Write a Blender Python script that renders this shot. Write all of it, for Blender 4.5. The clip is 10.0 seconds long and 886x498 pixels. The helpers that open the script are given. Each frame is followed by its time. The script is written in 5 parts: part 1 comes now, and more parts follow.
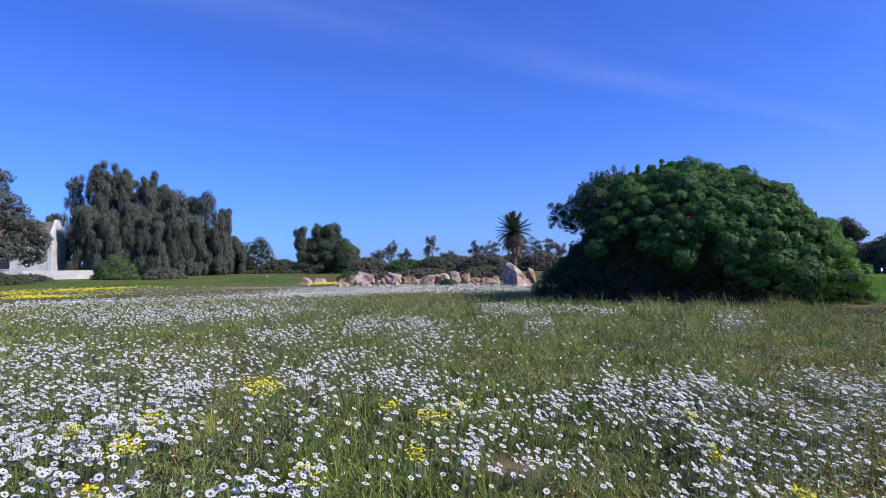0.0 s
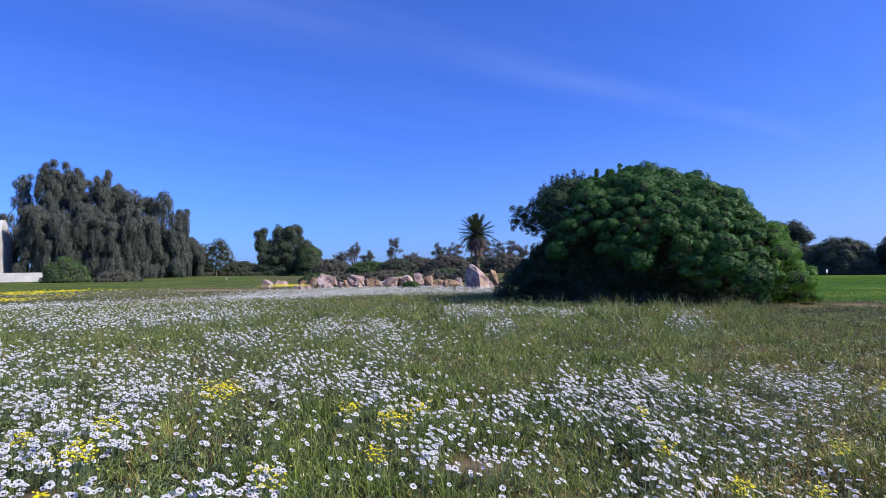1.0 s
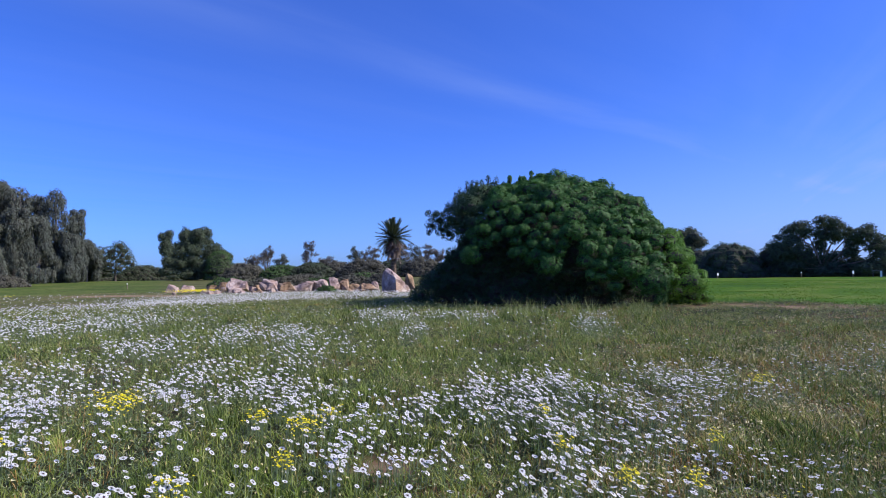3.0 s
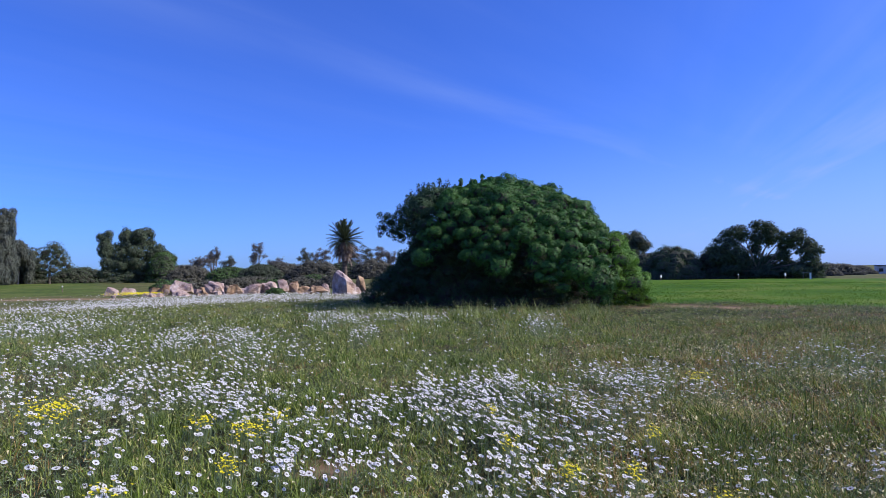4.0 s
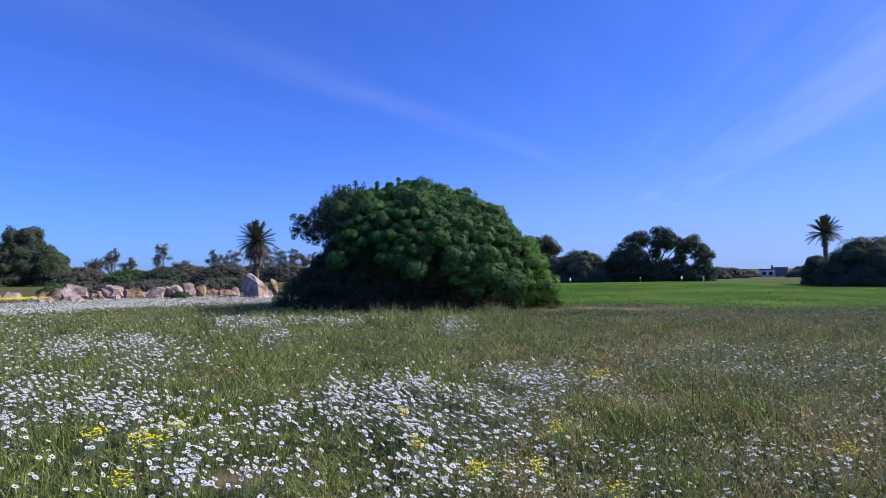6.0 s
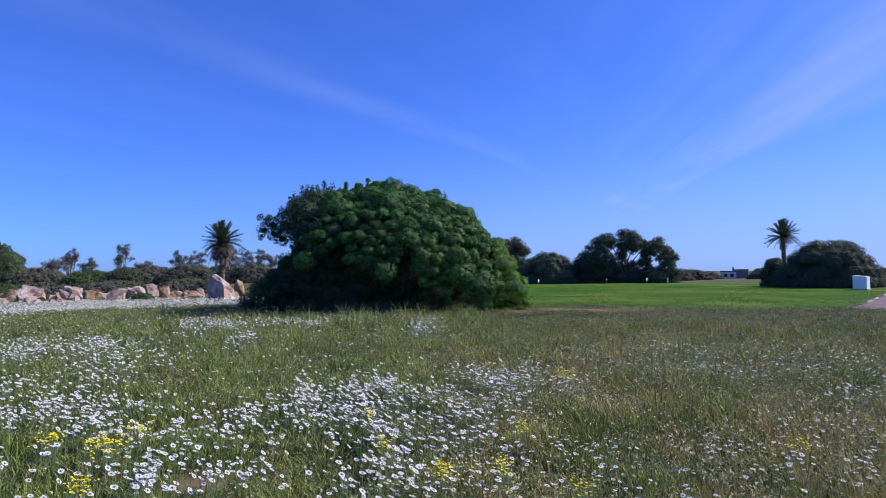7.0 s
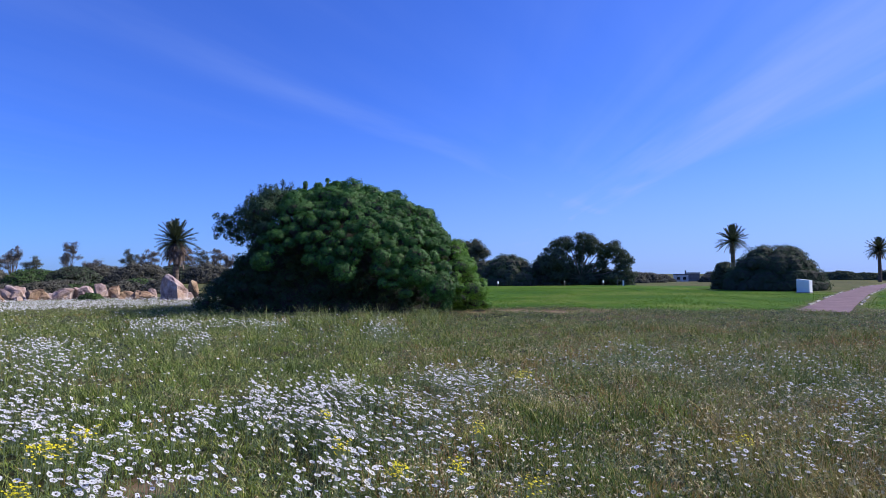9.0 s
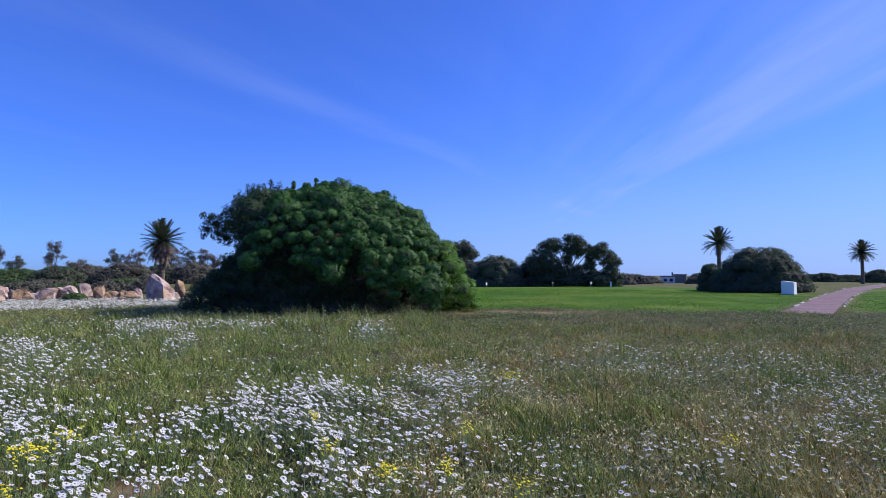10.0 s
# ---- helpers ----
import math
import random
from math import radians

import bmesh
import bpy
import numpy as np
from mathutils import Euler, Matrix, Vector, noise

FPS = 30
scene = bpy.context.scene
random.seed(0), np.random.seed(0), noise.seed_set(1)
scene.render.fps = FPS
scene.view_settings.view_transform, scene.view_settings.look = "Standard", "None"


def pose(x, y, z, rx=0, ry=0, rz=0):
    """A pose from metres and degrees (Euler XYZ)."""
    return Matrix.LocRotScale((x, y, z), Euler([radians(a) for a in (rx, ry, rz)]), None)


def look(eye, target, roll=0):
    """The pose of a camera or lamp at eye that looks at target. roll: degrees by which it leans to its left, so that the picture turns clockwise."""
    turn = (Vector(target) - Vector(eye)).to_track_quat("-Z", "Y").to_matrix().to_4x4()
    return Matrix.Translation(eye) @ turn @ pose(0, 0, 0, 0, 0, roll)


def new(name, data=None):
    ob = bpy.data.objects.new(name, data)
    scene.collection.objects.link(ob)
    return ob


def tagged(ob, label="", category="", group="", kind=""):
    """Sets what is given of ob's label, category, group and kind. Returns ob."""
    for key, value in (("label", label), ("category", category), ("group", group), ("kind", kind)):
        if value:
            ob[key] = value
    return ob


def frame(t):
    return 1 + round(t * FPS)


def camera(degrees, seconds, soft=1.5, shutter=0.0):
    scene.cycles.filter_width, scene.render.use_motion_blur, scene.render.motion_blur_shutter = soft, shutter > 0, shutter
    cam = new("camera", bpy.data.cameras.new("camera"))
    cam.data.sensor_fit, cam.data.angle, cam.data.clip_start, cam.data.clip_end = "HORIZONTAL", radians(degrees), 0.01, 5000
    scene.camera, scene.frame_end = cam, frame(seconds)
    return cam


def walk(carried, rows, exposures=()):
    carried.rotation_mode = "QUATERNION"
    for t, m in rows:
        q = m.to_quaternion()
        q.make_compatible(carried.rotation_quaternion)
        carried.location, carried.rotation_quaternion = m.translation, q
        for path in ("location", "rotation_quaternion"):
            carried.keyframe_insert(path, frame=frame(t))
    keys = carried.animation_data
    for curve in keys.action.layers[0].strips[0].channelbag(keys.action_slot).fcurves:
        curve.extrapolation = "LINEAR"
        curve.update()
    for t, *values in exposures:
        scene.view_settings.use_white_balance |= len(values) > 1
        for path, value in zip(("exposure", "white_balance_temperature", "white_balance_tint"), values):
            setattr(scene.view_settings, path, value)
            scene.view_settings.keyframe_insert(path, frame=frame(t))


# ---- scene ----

# ---------- camera: turns on the spot, about 32 degrees to the right ----------
cam = camera(73.42, 10.0, soft=0.8)
EYE = 1.55
PATH = [
    (0, -0.0503, 0.0996, -0.0079, 5.500, 1.590, -0.750),
    (0.5, -0.0326, 0.0643, -0.0050, 3.892, 1.644, -0.797),
    (1, -0.0158, 0.0311, -0.0023, 1.969, 1.723, -0.794),
    (1.5, 0.0000, 0.0000, 0.0000, 0.034, 1.759, -0.876),
    (2, 0.0148, -0.0290, 0.0021, -1.833, 1.807, -0.822),
    (2.5, 0.0287, -0.0560, 0.0039, -3.791, 1.902, -0.843),
    (4, 0.0645, -0.1243, 0.0077, -10.635, 2.115, -0.856),
    (4.5, 0.0745, -0.1429, 0.0084, -12.766, 2.147, -0.823),
    (5, 0.0835, -0.1594, 0.0089, -14.834, 2.204, -0.819),
    (5.5, 0.0916, -0.1739, 0.0091, -16.853, 2.239, -0.802),
    (7, 0.1100, -0.2047, 0.0080, -21.577, 2.387, -0.679),
    (7.5, 0.1142, -0.2108, 0.0071, -22.814, 2.386, -0.540),
    (8, 0.1175, -0.2148, 0.0060, -23.844, 2.396, -0.457),
    (8.5, 0.1197, -0.2167, 0.0046, -24.696, 2.446, -0.397),
    (9, 0.1210, -0.2165, 0.0029, -25.385, 2.494, -0.328),
    (9.5, 0.1214, -0.2143, 0.0009, -25.908, 2.554, -0.270),
    (10, 0.1208, -0.2100, -0.0014, -26.483, 2.578, -0.141),
]
rows = []
for t, x, y, z, yaw, pitch, roll in PATH:
    eye = Vector((x, y, z + EYE))
    a, b = radians(yaw), radians(pitch)
    ahead = Vector((-math.sin(a) * math.cos(b), math.cos(a) * math.cos(b), math.sin(b)))
    rows.append((t, look(eye, eye + ahead, roll)))
walk(cam, rows)

# ---------- sky and sun ----------
SUN_EL, SUN_ROT = radians(41), radians(104)
SUN_DIR = Vector((math.sin(SUN_ROT) * math.cos(SUN_EL), math.cos(SUN_ROT) * math.cos(SUN_EL), math.sin(SUN_EL)))
FLOWER_DIR = Vector((math.sin(radians(114)) * 0.79, math.cos(radians(114)) * 0.79, 0.61))
scene.view_settings.exposure = 0.0

world = bpy.data.worlds.new("sky")
scene.world = world
world.use_nodes = True
wt = world.node_tree
wt.nodes.clear()


def wnode(kind, **values):
    n = wt.nodes.new(kind)
    for key, value in values.items():
        n.inputs[int(key[1:])].default_value = value
    return n


def wmath(op, a, b=None, c=None):
    n = wt.nodes.new("ShaderNodeMath")
    n.operation = op
    for i, v in enumerate((a, b, c)):
        if v is None:
            continue
        if isinstance(v, (int, float)):
            n.inputs[i].default_value = v
        else:
            wt.links.new(v, n.inputs[i])
    return n.outputs[0]


sky = wt.nodes.new("ShaderNodeTexSky")
sky.sky_type = "NISHITA"
sky.sun_disc = False
sky.sun_elevation, sky.sun_rotation = SUN_EL, SUN_ROT
sky.air_density, sky.dust_density, sky.ozone_density = 1.0, 0.4, 5.0
deep = wt.nodes.new("ShaderNodeMix")
deep.data_type, deep.blend_type = "RGBA", "MULTIPLY"
deep.inputs["Factor"].default_value = 1.0
deep.inputs["B"].default_value = (0.54, 0.935, 2.25, 1)
wt.links.new(sky.outputs[0], deep.inputs["A"])
# thin cirrus on a high flat sheet: parallel streaks that run off to the north-east
coord = wt.nodes.new("ShaderNodeTexCoord")
sep = wt.nodes.new("ShaderNodeSeparateXYZ")
wt.links.new(coord.outputs["Generated"], sep.inputs[0])
up = wmath("MAXIMUM", sep.outputs[2], 0.03)
px, py = wmath("DIVIDE", sep.outputs[0], up), wmath("DIVIDE", sep.outputs[1], up)
along = wmath("ADD", wmath("MULTIPLY", px, 0.8), wmath("MULTIPLY", py, 0.6))
across = wmath("ADD", wmath("MULTIPLY", px, -0.6), wmath("MULTIPLY", py, 0.8))
comb = wt.nodes.new("ShaderNodeCombineXYZ")
wt.links.new(wmath("MULTIPLY", along, 0.28), comb.inputs[0])
wt.links.new(wmath("MULTIPLY", across, 1.5), comb.inputs[1])
streak = wt.nodes.new("ShaderNodeTexNoise")
streak.inputs["Scale"].default_value = 1.3
streak.inputs["Detail"].default_value = 4.0
streak.inputs["Roughness"].default_value = 0.55
streak.inputs["Distortion"].default_value = 0.4
wt.links.new(comb.outputs[0], streak.inputs["Vector"])


def bump_of(v, centre, width):
    q = wmath("DIVIDE", wmath("SUBTRACT", v, centre), width)
    return wmath("POWER", 2.718, wmath("MULTIPLY", wmath("MULTIPLY", q, q), -1.0))


# a second sheet of streaks, drawn out towards the north, over the right-hand half
along_b = wmath("ADD", wmath("MULTIPLY", px, 0.47), wmath("MULTIPLY", py, 0.88))
across_b = wmath("ADD", wmath("MULTIPLY", px, -0.88), wmath("MULTIPLY", py, 0.47))
comb_b = wt.nodes.new("ShaderNodeCombineXYZ")
wt.links.new(wmath("MULTIPLY", along_b, 0.2), comb_b.inputs[0])
wt.links.new(wmath("MULTIPLY", across_b, 2.0), comb_b.inputs[1])
streak_b = wt.nodes.new("ShaderNodeTexNoise")
streak_b.inputs["Scale"].default_value = 1.4
streak_b.inputs["Detail"].default_value = 4.5
streak_b.inputs["Roughness"].default_value = 0.5
streak_b.inputs["Distortion"].default_value = 0.55
wt.links.new(comb_b.outputs[0], streak_b.inputs["Vector"])
band = wmath("ADD", wmath("MULTIPLY", bump_of(across, 2.2, 0.2), 0.3), 0.11)
cloud = wmath("MULTIPLY", wmath("MULTIPLY", wmath("MAXIMUM", wmath("SUBTRACT", streak.outputs["Fac"], 0.25), 0.0), band), 1.3)
sheet = wmath("ADD", wmath("MULTIPLY", bump_of(across_b, -1.75, 0.42), 0.55), wmath("MULTIPLY", bump_of(across_b, -1.7, 1.15), 0.45))
cloud_b = wmath("MULTIPLY", wmath("MULTIPLY", wmath("MAXIMUM", wmath("SUBTRACT", streak_b.outputs["Fac"], 0.2), 0.0), sheet), 1.15)
cloud = wmath("ADD", cloud, cloud_b)
cloud = wmath("MINIMUM", cloud, 0.6)
# pale summer haze low over the horizon
low = wmath("DIVIDE", sep.outputs[2], 0.16)
cloud = wmath("MAXIMUM", cloud, wmath("MULTIPLY", wmath("POWER", 2.718, wmath("MULTIPLY", wmath("MULTIPLY", low, low), -1.0)), wmath("MAXIMUM", wmath("MULTIPLY", wmath("ADD", sep.outputs[0], 0.32), 0.54), 0.0)))
mixc = wt.nodes.new("ShaderNodeMix")
mixc.data_type = "RGBA"
wt.links.new(cloud, mixc.inputs["Factor"])
wt.links.new(deep.outputs["Result"], mixc.inputs["A"])
mixc.inputs["B"].default_value = (4.1, 5.6, 11.0, 1)
back = wt.nodes.new("ShaderNodeBackground")
back.inputs["Strength"].default_value = 0.09
wt.links.new(mixc.outputs["Result"], back.inputs["Color"])
wout = wt.nodes.new("ShaderNodeOutputWorld")
wt.links.new(back.outputs[0], wout.inputs["Surface"])

sun_data = bpy.data.lights.new("sun", "SUN")
sun_data.energy, sun_data.angle, sun_data.color = 5.5, radians(0.53), (1.0, 0.94, 0.84)
sun = new("sun", sun_data)
sun.matrix_world = look(SUN_DIR * 100, (0, 0, 0))


# ---------- materials ----------
def material(name, colours, scale=3.0, detail=5.0, fine=40.0, rough=0.8, bump=0.3, bump_dist=0.02, island=0.0, leaf=0.0, spec=0.3, second=None, coords="Object", wear=0.55):
    """Ramp of colours over a coarse noise, shaded by a fine one; island: how much each piece differs; leaf: share of light let through; second: (tint, scale) of patches in another hue."""
    m = bpy.data.materials.new(name)
    m.use_nodes = True
    nt = m.node_tree
    nt.nodes.clear()
    out = nt.nodes.new("ShaderNodeOutputMaterial")
    bsdf = nt.nodes.new("ShaderNodeBsdfPrincipled")
    bsdf.inputs["Roughness"].default_value = rough
    bsdf.inputs["Specular IOR Level"].default_value = spec
    tc = nt.nodes.new("ShaderNodeTexCoord")
    n1 = nt.nodes.new("ShaderNodeTexNoise")
    n1.inputs["Scale"].default_value, n1.inputs["Detail"].default_value = scale, detail
    n2 = nt.nodes.new("ShaderNodeTexNoise")
    n2.inputs["Scale"].default_value, n2.inputs["Detail"].default_value = fine, 4.0
    for n in (n1, n2):
        nt.links.new(tc.outputs[coords], n.inputs["Vector"])
    value = n1.outputs["Fac"]
    if island:
        geo = nt.nodes.new("ShaderNodeNewGeometry")
        mx = nt.nodes.new("ShaderNodeMix")
        mx.inputs["Factor"].default_value = island
        nt.links.new(value, mx.inputs["A"])
        nt.links.new(geo.outputs["Random Per Island"], mx.inputs["B"])
        value = mx.outputs["Result"]
    ramp = nt.nodes.new("ShaderNodeValToRGB")
    el = ramp.color_ramp.elements
    lo, hi = (0.3, 0.7) if not island else (0.12, 0.88)
    for i, c in enumerate(colours):
        p = lo + (hi - lo) * i / max(1, len(colours) - 1)
        e = el[i] if i < 2 else el.new(p)
        e.position, e.color = p, (*c, 1)
    nt.links.new(value, ramp.inputs[0])
    shade = nt.nodes.new("ShaderNodeMix")
    shade.data_type, shade.blend_type = "RGBA", "MULTIPLY"
    shade.inputs["Factor"].default_value = wear
    fr = nt.nodes.new("ShaderNodeValToRGB")
    fr.color_ramp.elements[0].position, fr.color_ramp.elements[0].color = 0.3, (0.45, 0.45, 0.45, 1)
    fr.color_ramp.elements[1].position, fr.color_ramp.elements[1].color = 0.62, (1, 1, 1, 1)
    nt.links.new(n2.outputs["Fac"], fr.inputs[0])
    nt.links.new(ramp.outputs[0], shade.inputs["A"])
    nt.links.new(fr.outputs[0], shade.inputs["B"])
    col = shade.outputs["Result"]
    if second:
        n3 = nt.nodes.new("ShaderNodeTexNoise")
        n3.inputs["Scale"].default_value, n3.inputs["Detail"].default_value = second[1], 3.0
        nt.links.new(tc.outputs[coords], n3.inputs["Vector"])
        where = nt.nodes.new("ShaderNodeMapRange")
        where.inputs["From Min"].default_value, where.inputs["From Max"].default_value = 0.46, 0.6
        nt.links.new(n3.outputs["Fac"], where.inputs["Value"])
        hue = nt.nodes.new("ShaderNodeMix")
        hue.data_type, hue.blend_type = "RGBA", "MULTIPLY"
        nt.links.new(where.outputs[0], hue.inputs["Factor"])
        nt.links.new(col, hue.inputs["A"])
        hue.inputs["B"].default_value = (*second[0], 1)
        col = hue.outputs["Result"]
    nt.links.new(col, bsdf.inputs["Base Color"])
    if bump:
        b = nt.nodes.new("ShaderNodeBump")
        b.inputs["Strength"].default_value, b.inputs["Distance"].default_value = bump, bump_dist
        nt.links.new(n2.outputs["Fac"], b.inputs["Height"])
        nt.links.new(b.outputs[0], bsdf.inputs["Normal"])
    last = bsdf.outputs[0]
    if leaf:
        tr = nt.nodes.new("ShaderNodeBsdfTranslucent")
        nt.links.new(col, tr.inputs["Color"])
        ms = nt.nodes.new("ShaderNodeMixShader")
        ms.inputs[0].default_value = leaf
        nt.links.new(last, ms.inputs[1])
        nt.links.new(tr.outputs[0], ms.inputs[2])
        last = ms.outputs[0]
    nt.links.new(last, out.inputs["Surface"])
    return m


M_GRASS = material("grass_blade", [(0.075, 0.12, 0.022), (0.2, 0.27, 0.045), (0.33, 0.38, 0.085), (0.45, 0.46, 0.17)], 0.5, 3, 6, 0.6, 0, spec=0.06, island=0.75, leaf=0.15, second=((0.78, 0.88, 0.8), 0.9))
M_TIP = material("grass_tip", [(0.2, 0.25, 0.075), (0.3, 0.345, 0.12), (0.41, 0.44, 0.19)], 0.5, 3, 6, 0.6, 0, spec=0.06, island=0.7, leaf=0.2)
M_TURF = material("turf_blade", [(0.07, 0.16, 0.012), (0.12, 0.23, 0.018), (0.2, 0.28, 0.045)], 0.3, 4, 5, 0.6, 0, spec=0.06, island=0.5, leaf=0.15)
M_DRY = material("dry_grass_blade", [(0.24, 0.2, 0.06), (0.38, 0.31, 0.11), (0.5, 0.4, 0.17), (0.64, 0.52, 0.28)], 0.6, 3, 6, 0.7, 0, spec=0.06, island=0.7, leaf=0.15, second=((1.0, 0.72, 0.68), 0.7))
M_TUFT = material("tall_grass_blade", [(0.07, 0.115, 0.03), (0.135, 0.185, 0.045), (0.22, 0.275, 0.07)], 0.8, 3, 6, 0.6, 0, spec=0.06, island=0.6, leaf=0.2)
M_SEED = material("pale_seed_head", [(0.4, 0.34, 0.17), (0.58, 0.5, 0.27), (0.76, 0.69, 0.42)], 1.2, 3, 8, 0.7, 0, spec=0.06, island=0.8, leaf=0.1)
M_HERB = material("daisy_leaf", [(0.09, 0.14, 0.065), (0.2, 0.26, 0.125), (0.33, 0.385, 0.22)], 0.8, 3, 8, 0.6, 0, spec=0.06, island=0.6, leaf=0.15)
M_PETAL = material("white_petal", [(0.58, 0.575, 0.59), (0.7, 0.695, 0.69), (0.79, 0.785, 0.78)], 2, 2, 30, 0.6, 0, spec=0.06, island=0.7, leaf=0.32, wear=0.12)
M_DISC = material("daisy_centre", [(0.03, 0.012, 0.03), (0.08, 0.035, 0.05)], 20, 2, 60, 0.7, 0, island=0.6)
M_YELLOW = material("yellow_petal", [(0.62, 0.54, 0.02), (0.84, 0.75, 0.04)], 3, 2, 30, 0.6, 0, spec=0.06, island=0.6, leaf=0.2)
M_BUSH = material("bush_leaf", [(0.02, 0.075, 0.014), (0.042, 0.14, 0.024), (0.08, 0.205, 0.038), (0.15, 0.3, 0.065)], 1.1, 4, 5, 0.5, 0, island=0.55, leaf=0.2, spec=0.3)
M_BUSHPALE = material("fresh_bush_leaf", [(0.045, 0.13, 0.014), (0.09, 0.225, 0.022), (0.155, 0.31, 0.038), (0.23, 0.4, 0.07)], 1.3, 4, 5, 0.5, 0, island=0.5, leaf=0.3, spec=0.3)
M_GUM = material("gum_leaf", [(0.07, 0.08, 0.064), (0.128, 0.142, 0.115), (0.2, 0.214, 0.178)], 0.25, 3, 3, 0.65, 0, island=0.4, leaf=0.15, spec=0.05)
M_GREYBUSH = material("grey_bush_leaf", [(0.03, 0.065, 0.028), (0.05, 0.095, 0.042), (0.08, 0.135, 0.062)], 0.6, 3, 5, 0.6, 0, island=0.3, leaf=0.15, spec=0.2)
M_WISP = material("wispy_leaf", [(0.12, 0.105, 0.095), (0.18, 0.16, 0.145), (0.23, 0.21, 0.19)], 0.3, 3, 3, 0.65, 0, island=0.5, leaf=0.15, spec=0.15)
M_DARKLEAF = material("dark_leaf", [(0.055, 0.08, 0.05), (0.095, 0.122, 0.072), (0.14, 0.17, 0.105)], 0.3, 3, 3, 0.65, 0, island=0.25, leaf=0.15, spec=0.06)
M_SCRUB = material("scrub_leaf", [(0.1, 0.1, 0.07), (0.145, 0.138, 0.098), (0.19, 0.176, 0.132)], 0.15, 3, 3, 0.6, 0, island=0.3, leaf=0.15)
M_GREENSCRUB = material("fresh_scrub_leaf", [(0.05, 0.1, 0.025), (0.08, 0.15, 0.035), (0.11, 0.19, 0.05)], 0.3, 3, 3, 0.6, 0, island=0.5, leaf=0.15)
M_BARK = material("bark", [(0.1, 0.075, 0.055), (0.19, 0.15, 0.115), (0.27, 0.22, 0.18)], 3, 6, 25, 0.9, 0.7, 0.03)
M_PALEBARK = material("pale_gum_bark", [(0.16, 0.13, 0.12), (0.28, 0.24, 0.22), (0.4, 0.35, 0.32)], 2, 6, 18, 0.85, 0.5, 0.03)
M_PALMBARK = material("palm_trunk_bark", [(0.08, 0.055, 0.04), (0.17, 0.12, 0.085), (0.24, 0.18, 0.13)], 4, 5, 14, 0.9, 0.9, 0.05)
M_FROND = material("palm_frond", [(0.045, 0.065, 0.035), (0.08, 0.1, 0.05), (0.12, 0.14, 0.075)], 1, 3, 6, 0.5, 0, island=0.5, leaf=0.12)
M_DEADFROND = material("dead_palm_frond", [(0.14, 0.1, 0.085), (0.23, 0.17, 0.14), (0.32, 0.245, 0.2)], 1, 3, 6, 0.8, 0, island=0.5, leaf=0.1)
M_ROCK = material("pink_granite", [(0.18, 0.12, 0.105), (0.43, 0.31, 0.275), (0.56, 0.44, 0.4), (0.7, 0.6, 0.56)], 1.9, 7, 16, 0.85, 0.9, 0.06, wear=0.6, second=((0.85, 0.74, 0.6), 0.8))
M_ROCK2 = material("ochre_granite", [(0.16, 0.1, 0.065), (0.4, 0.26, 0.15), (0.55, 0.42, 0.28)], 1.8, 7, 16, 0.85, 0.9, 0.06, wear=0.75, second=((0.9, 0.85, 0.9), 0.9))
M_WHITE = material("limewash", [(0.5, 0.47, 0.46), (0.64, 0.62, 0.61), (0.74, 0.72, 0.71)], 0.7, 5, 12, 0.75, 0.15, 0.01)
M_ROOF = material("weathered_roof", [(0.28, 0.2, 0.16), (0.4, 0.3, 0.25), (0.5, 0.4, 0.34)], 1.2, 5, 15, 0.8, 0.3, 0.03)
M_GREYROOF = material("grey_roof", [(0.12, 0.12, 0.13), (0.2, 0.2, 0.21)], 1.2, 5, 15, 0.8, 0.3, 0.03)
M_GLASS = material("dark_window_glass", [(0.02, 0.025, 0.03), (0.04, 0.045, 0.05)], 1, 2, 5, 0.1, 0, spec=0.6)
M_PATH = material("pink_brick_paving", [(0.15, 0.09, 0.1), (0.2, 0.125, 0.135), (0.25, 0.16, 0.17)], 0.8, 6, 30, 0.9, 0.4, 0.01)
M_KERB = material("pale_kerb_stone", [(0.36, 0.33, 0.3), (0.5, 0.47, 0.43)], 2, 5, 20, 0.9, 0.4, 0.02)
M_POSTWOOD = material("weathered_timber", [(0.2, 0.15, 0.1), (0.32, 0.25, 0.18)], 5, 4, 30, 0.85, 0.4, 0.01)
M_SIGN = material("white_enamel", [(0.78, 0.78, 0.78), (0.86, 0.86, 0.86)], 2, 2, 10, 0.4, 0, wear=0.12)
M_DARKMETAL = material("dark_grey_metal", [(0.12, 0.12, 0.13), (0.2, 0.2, 0.21)], 4, 3, 20, 0.5, 0.1, 0.01)


# shade between the leaves, put into the dark colour of solid crown cores
M_INNER_SHADE = material("inner_shade", [(0.045, 0.045, 0.036), (0.075, 0.07, 0.055)], 3, 4, 20, 0.95, 0.5, 0.03)


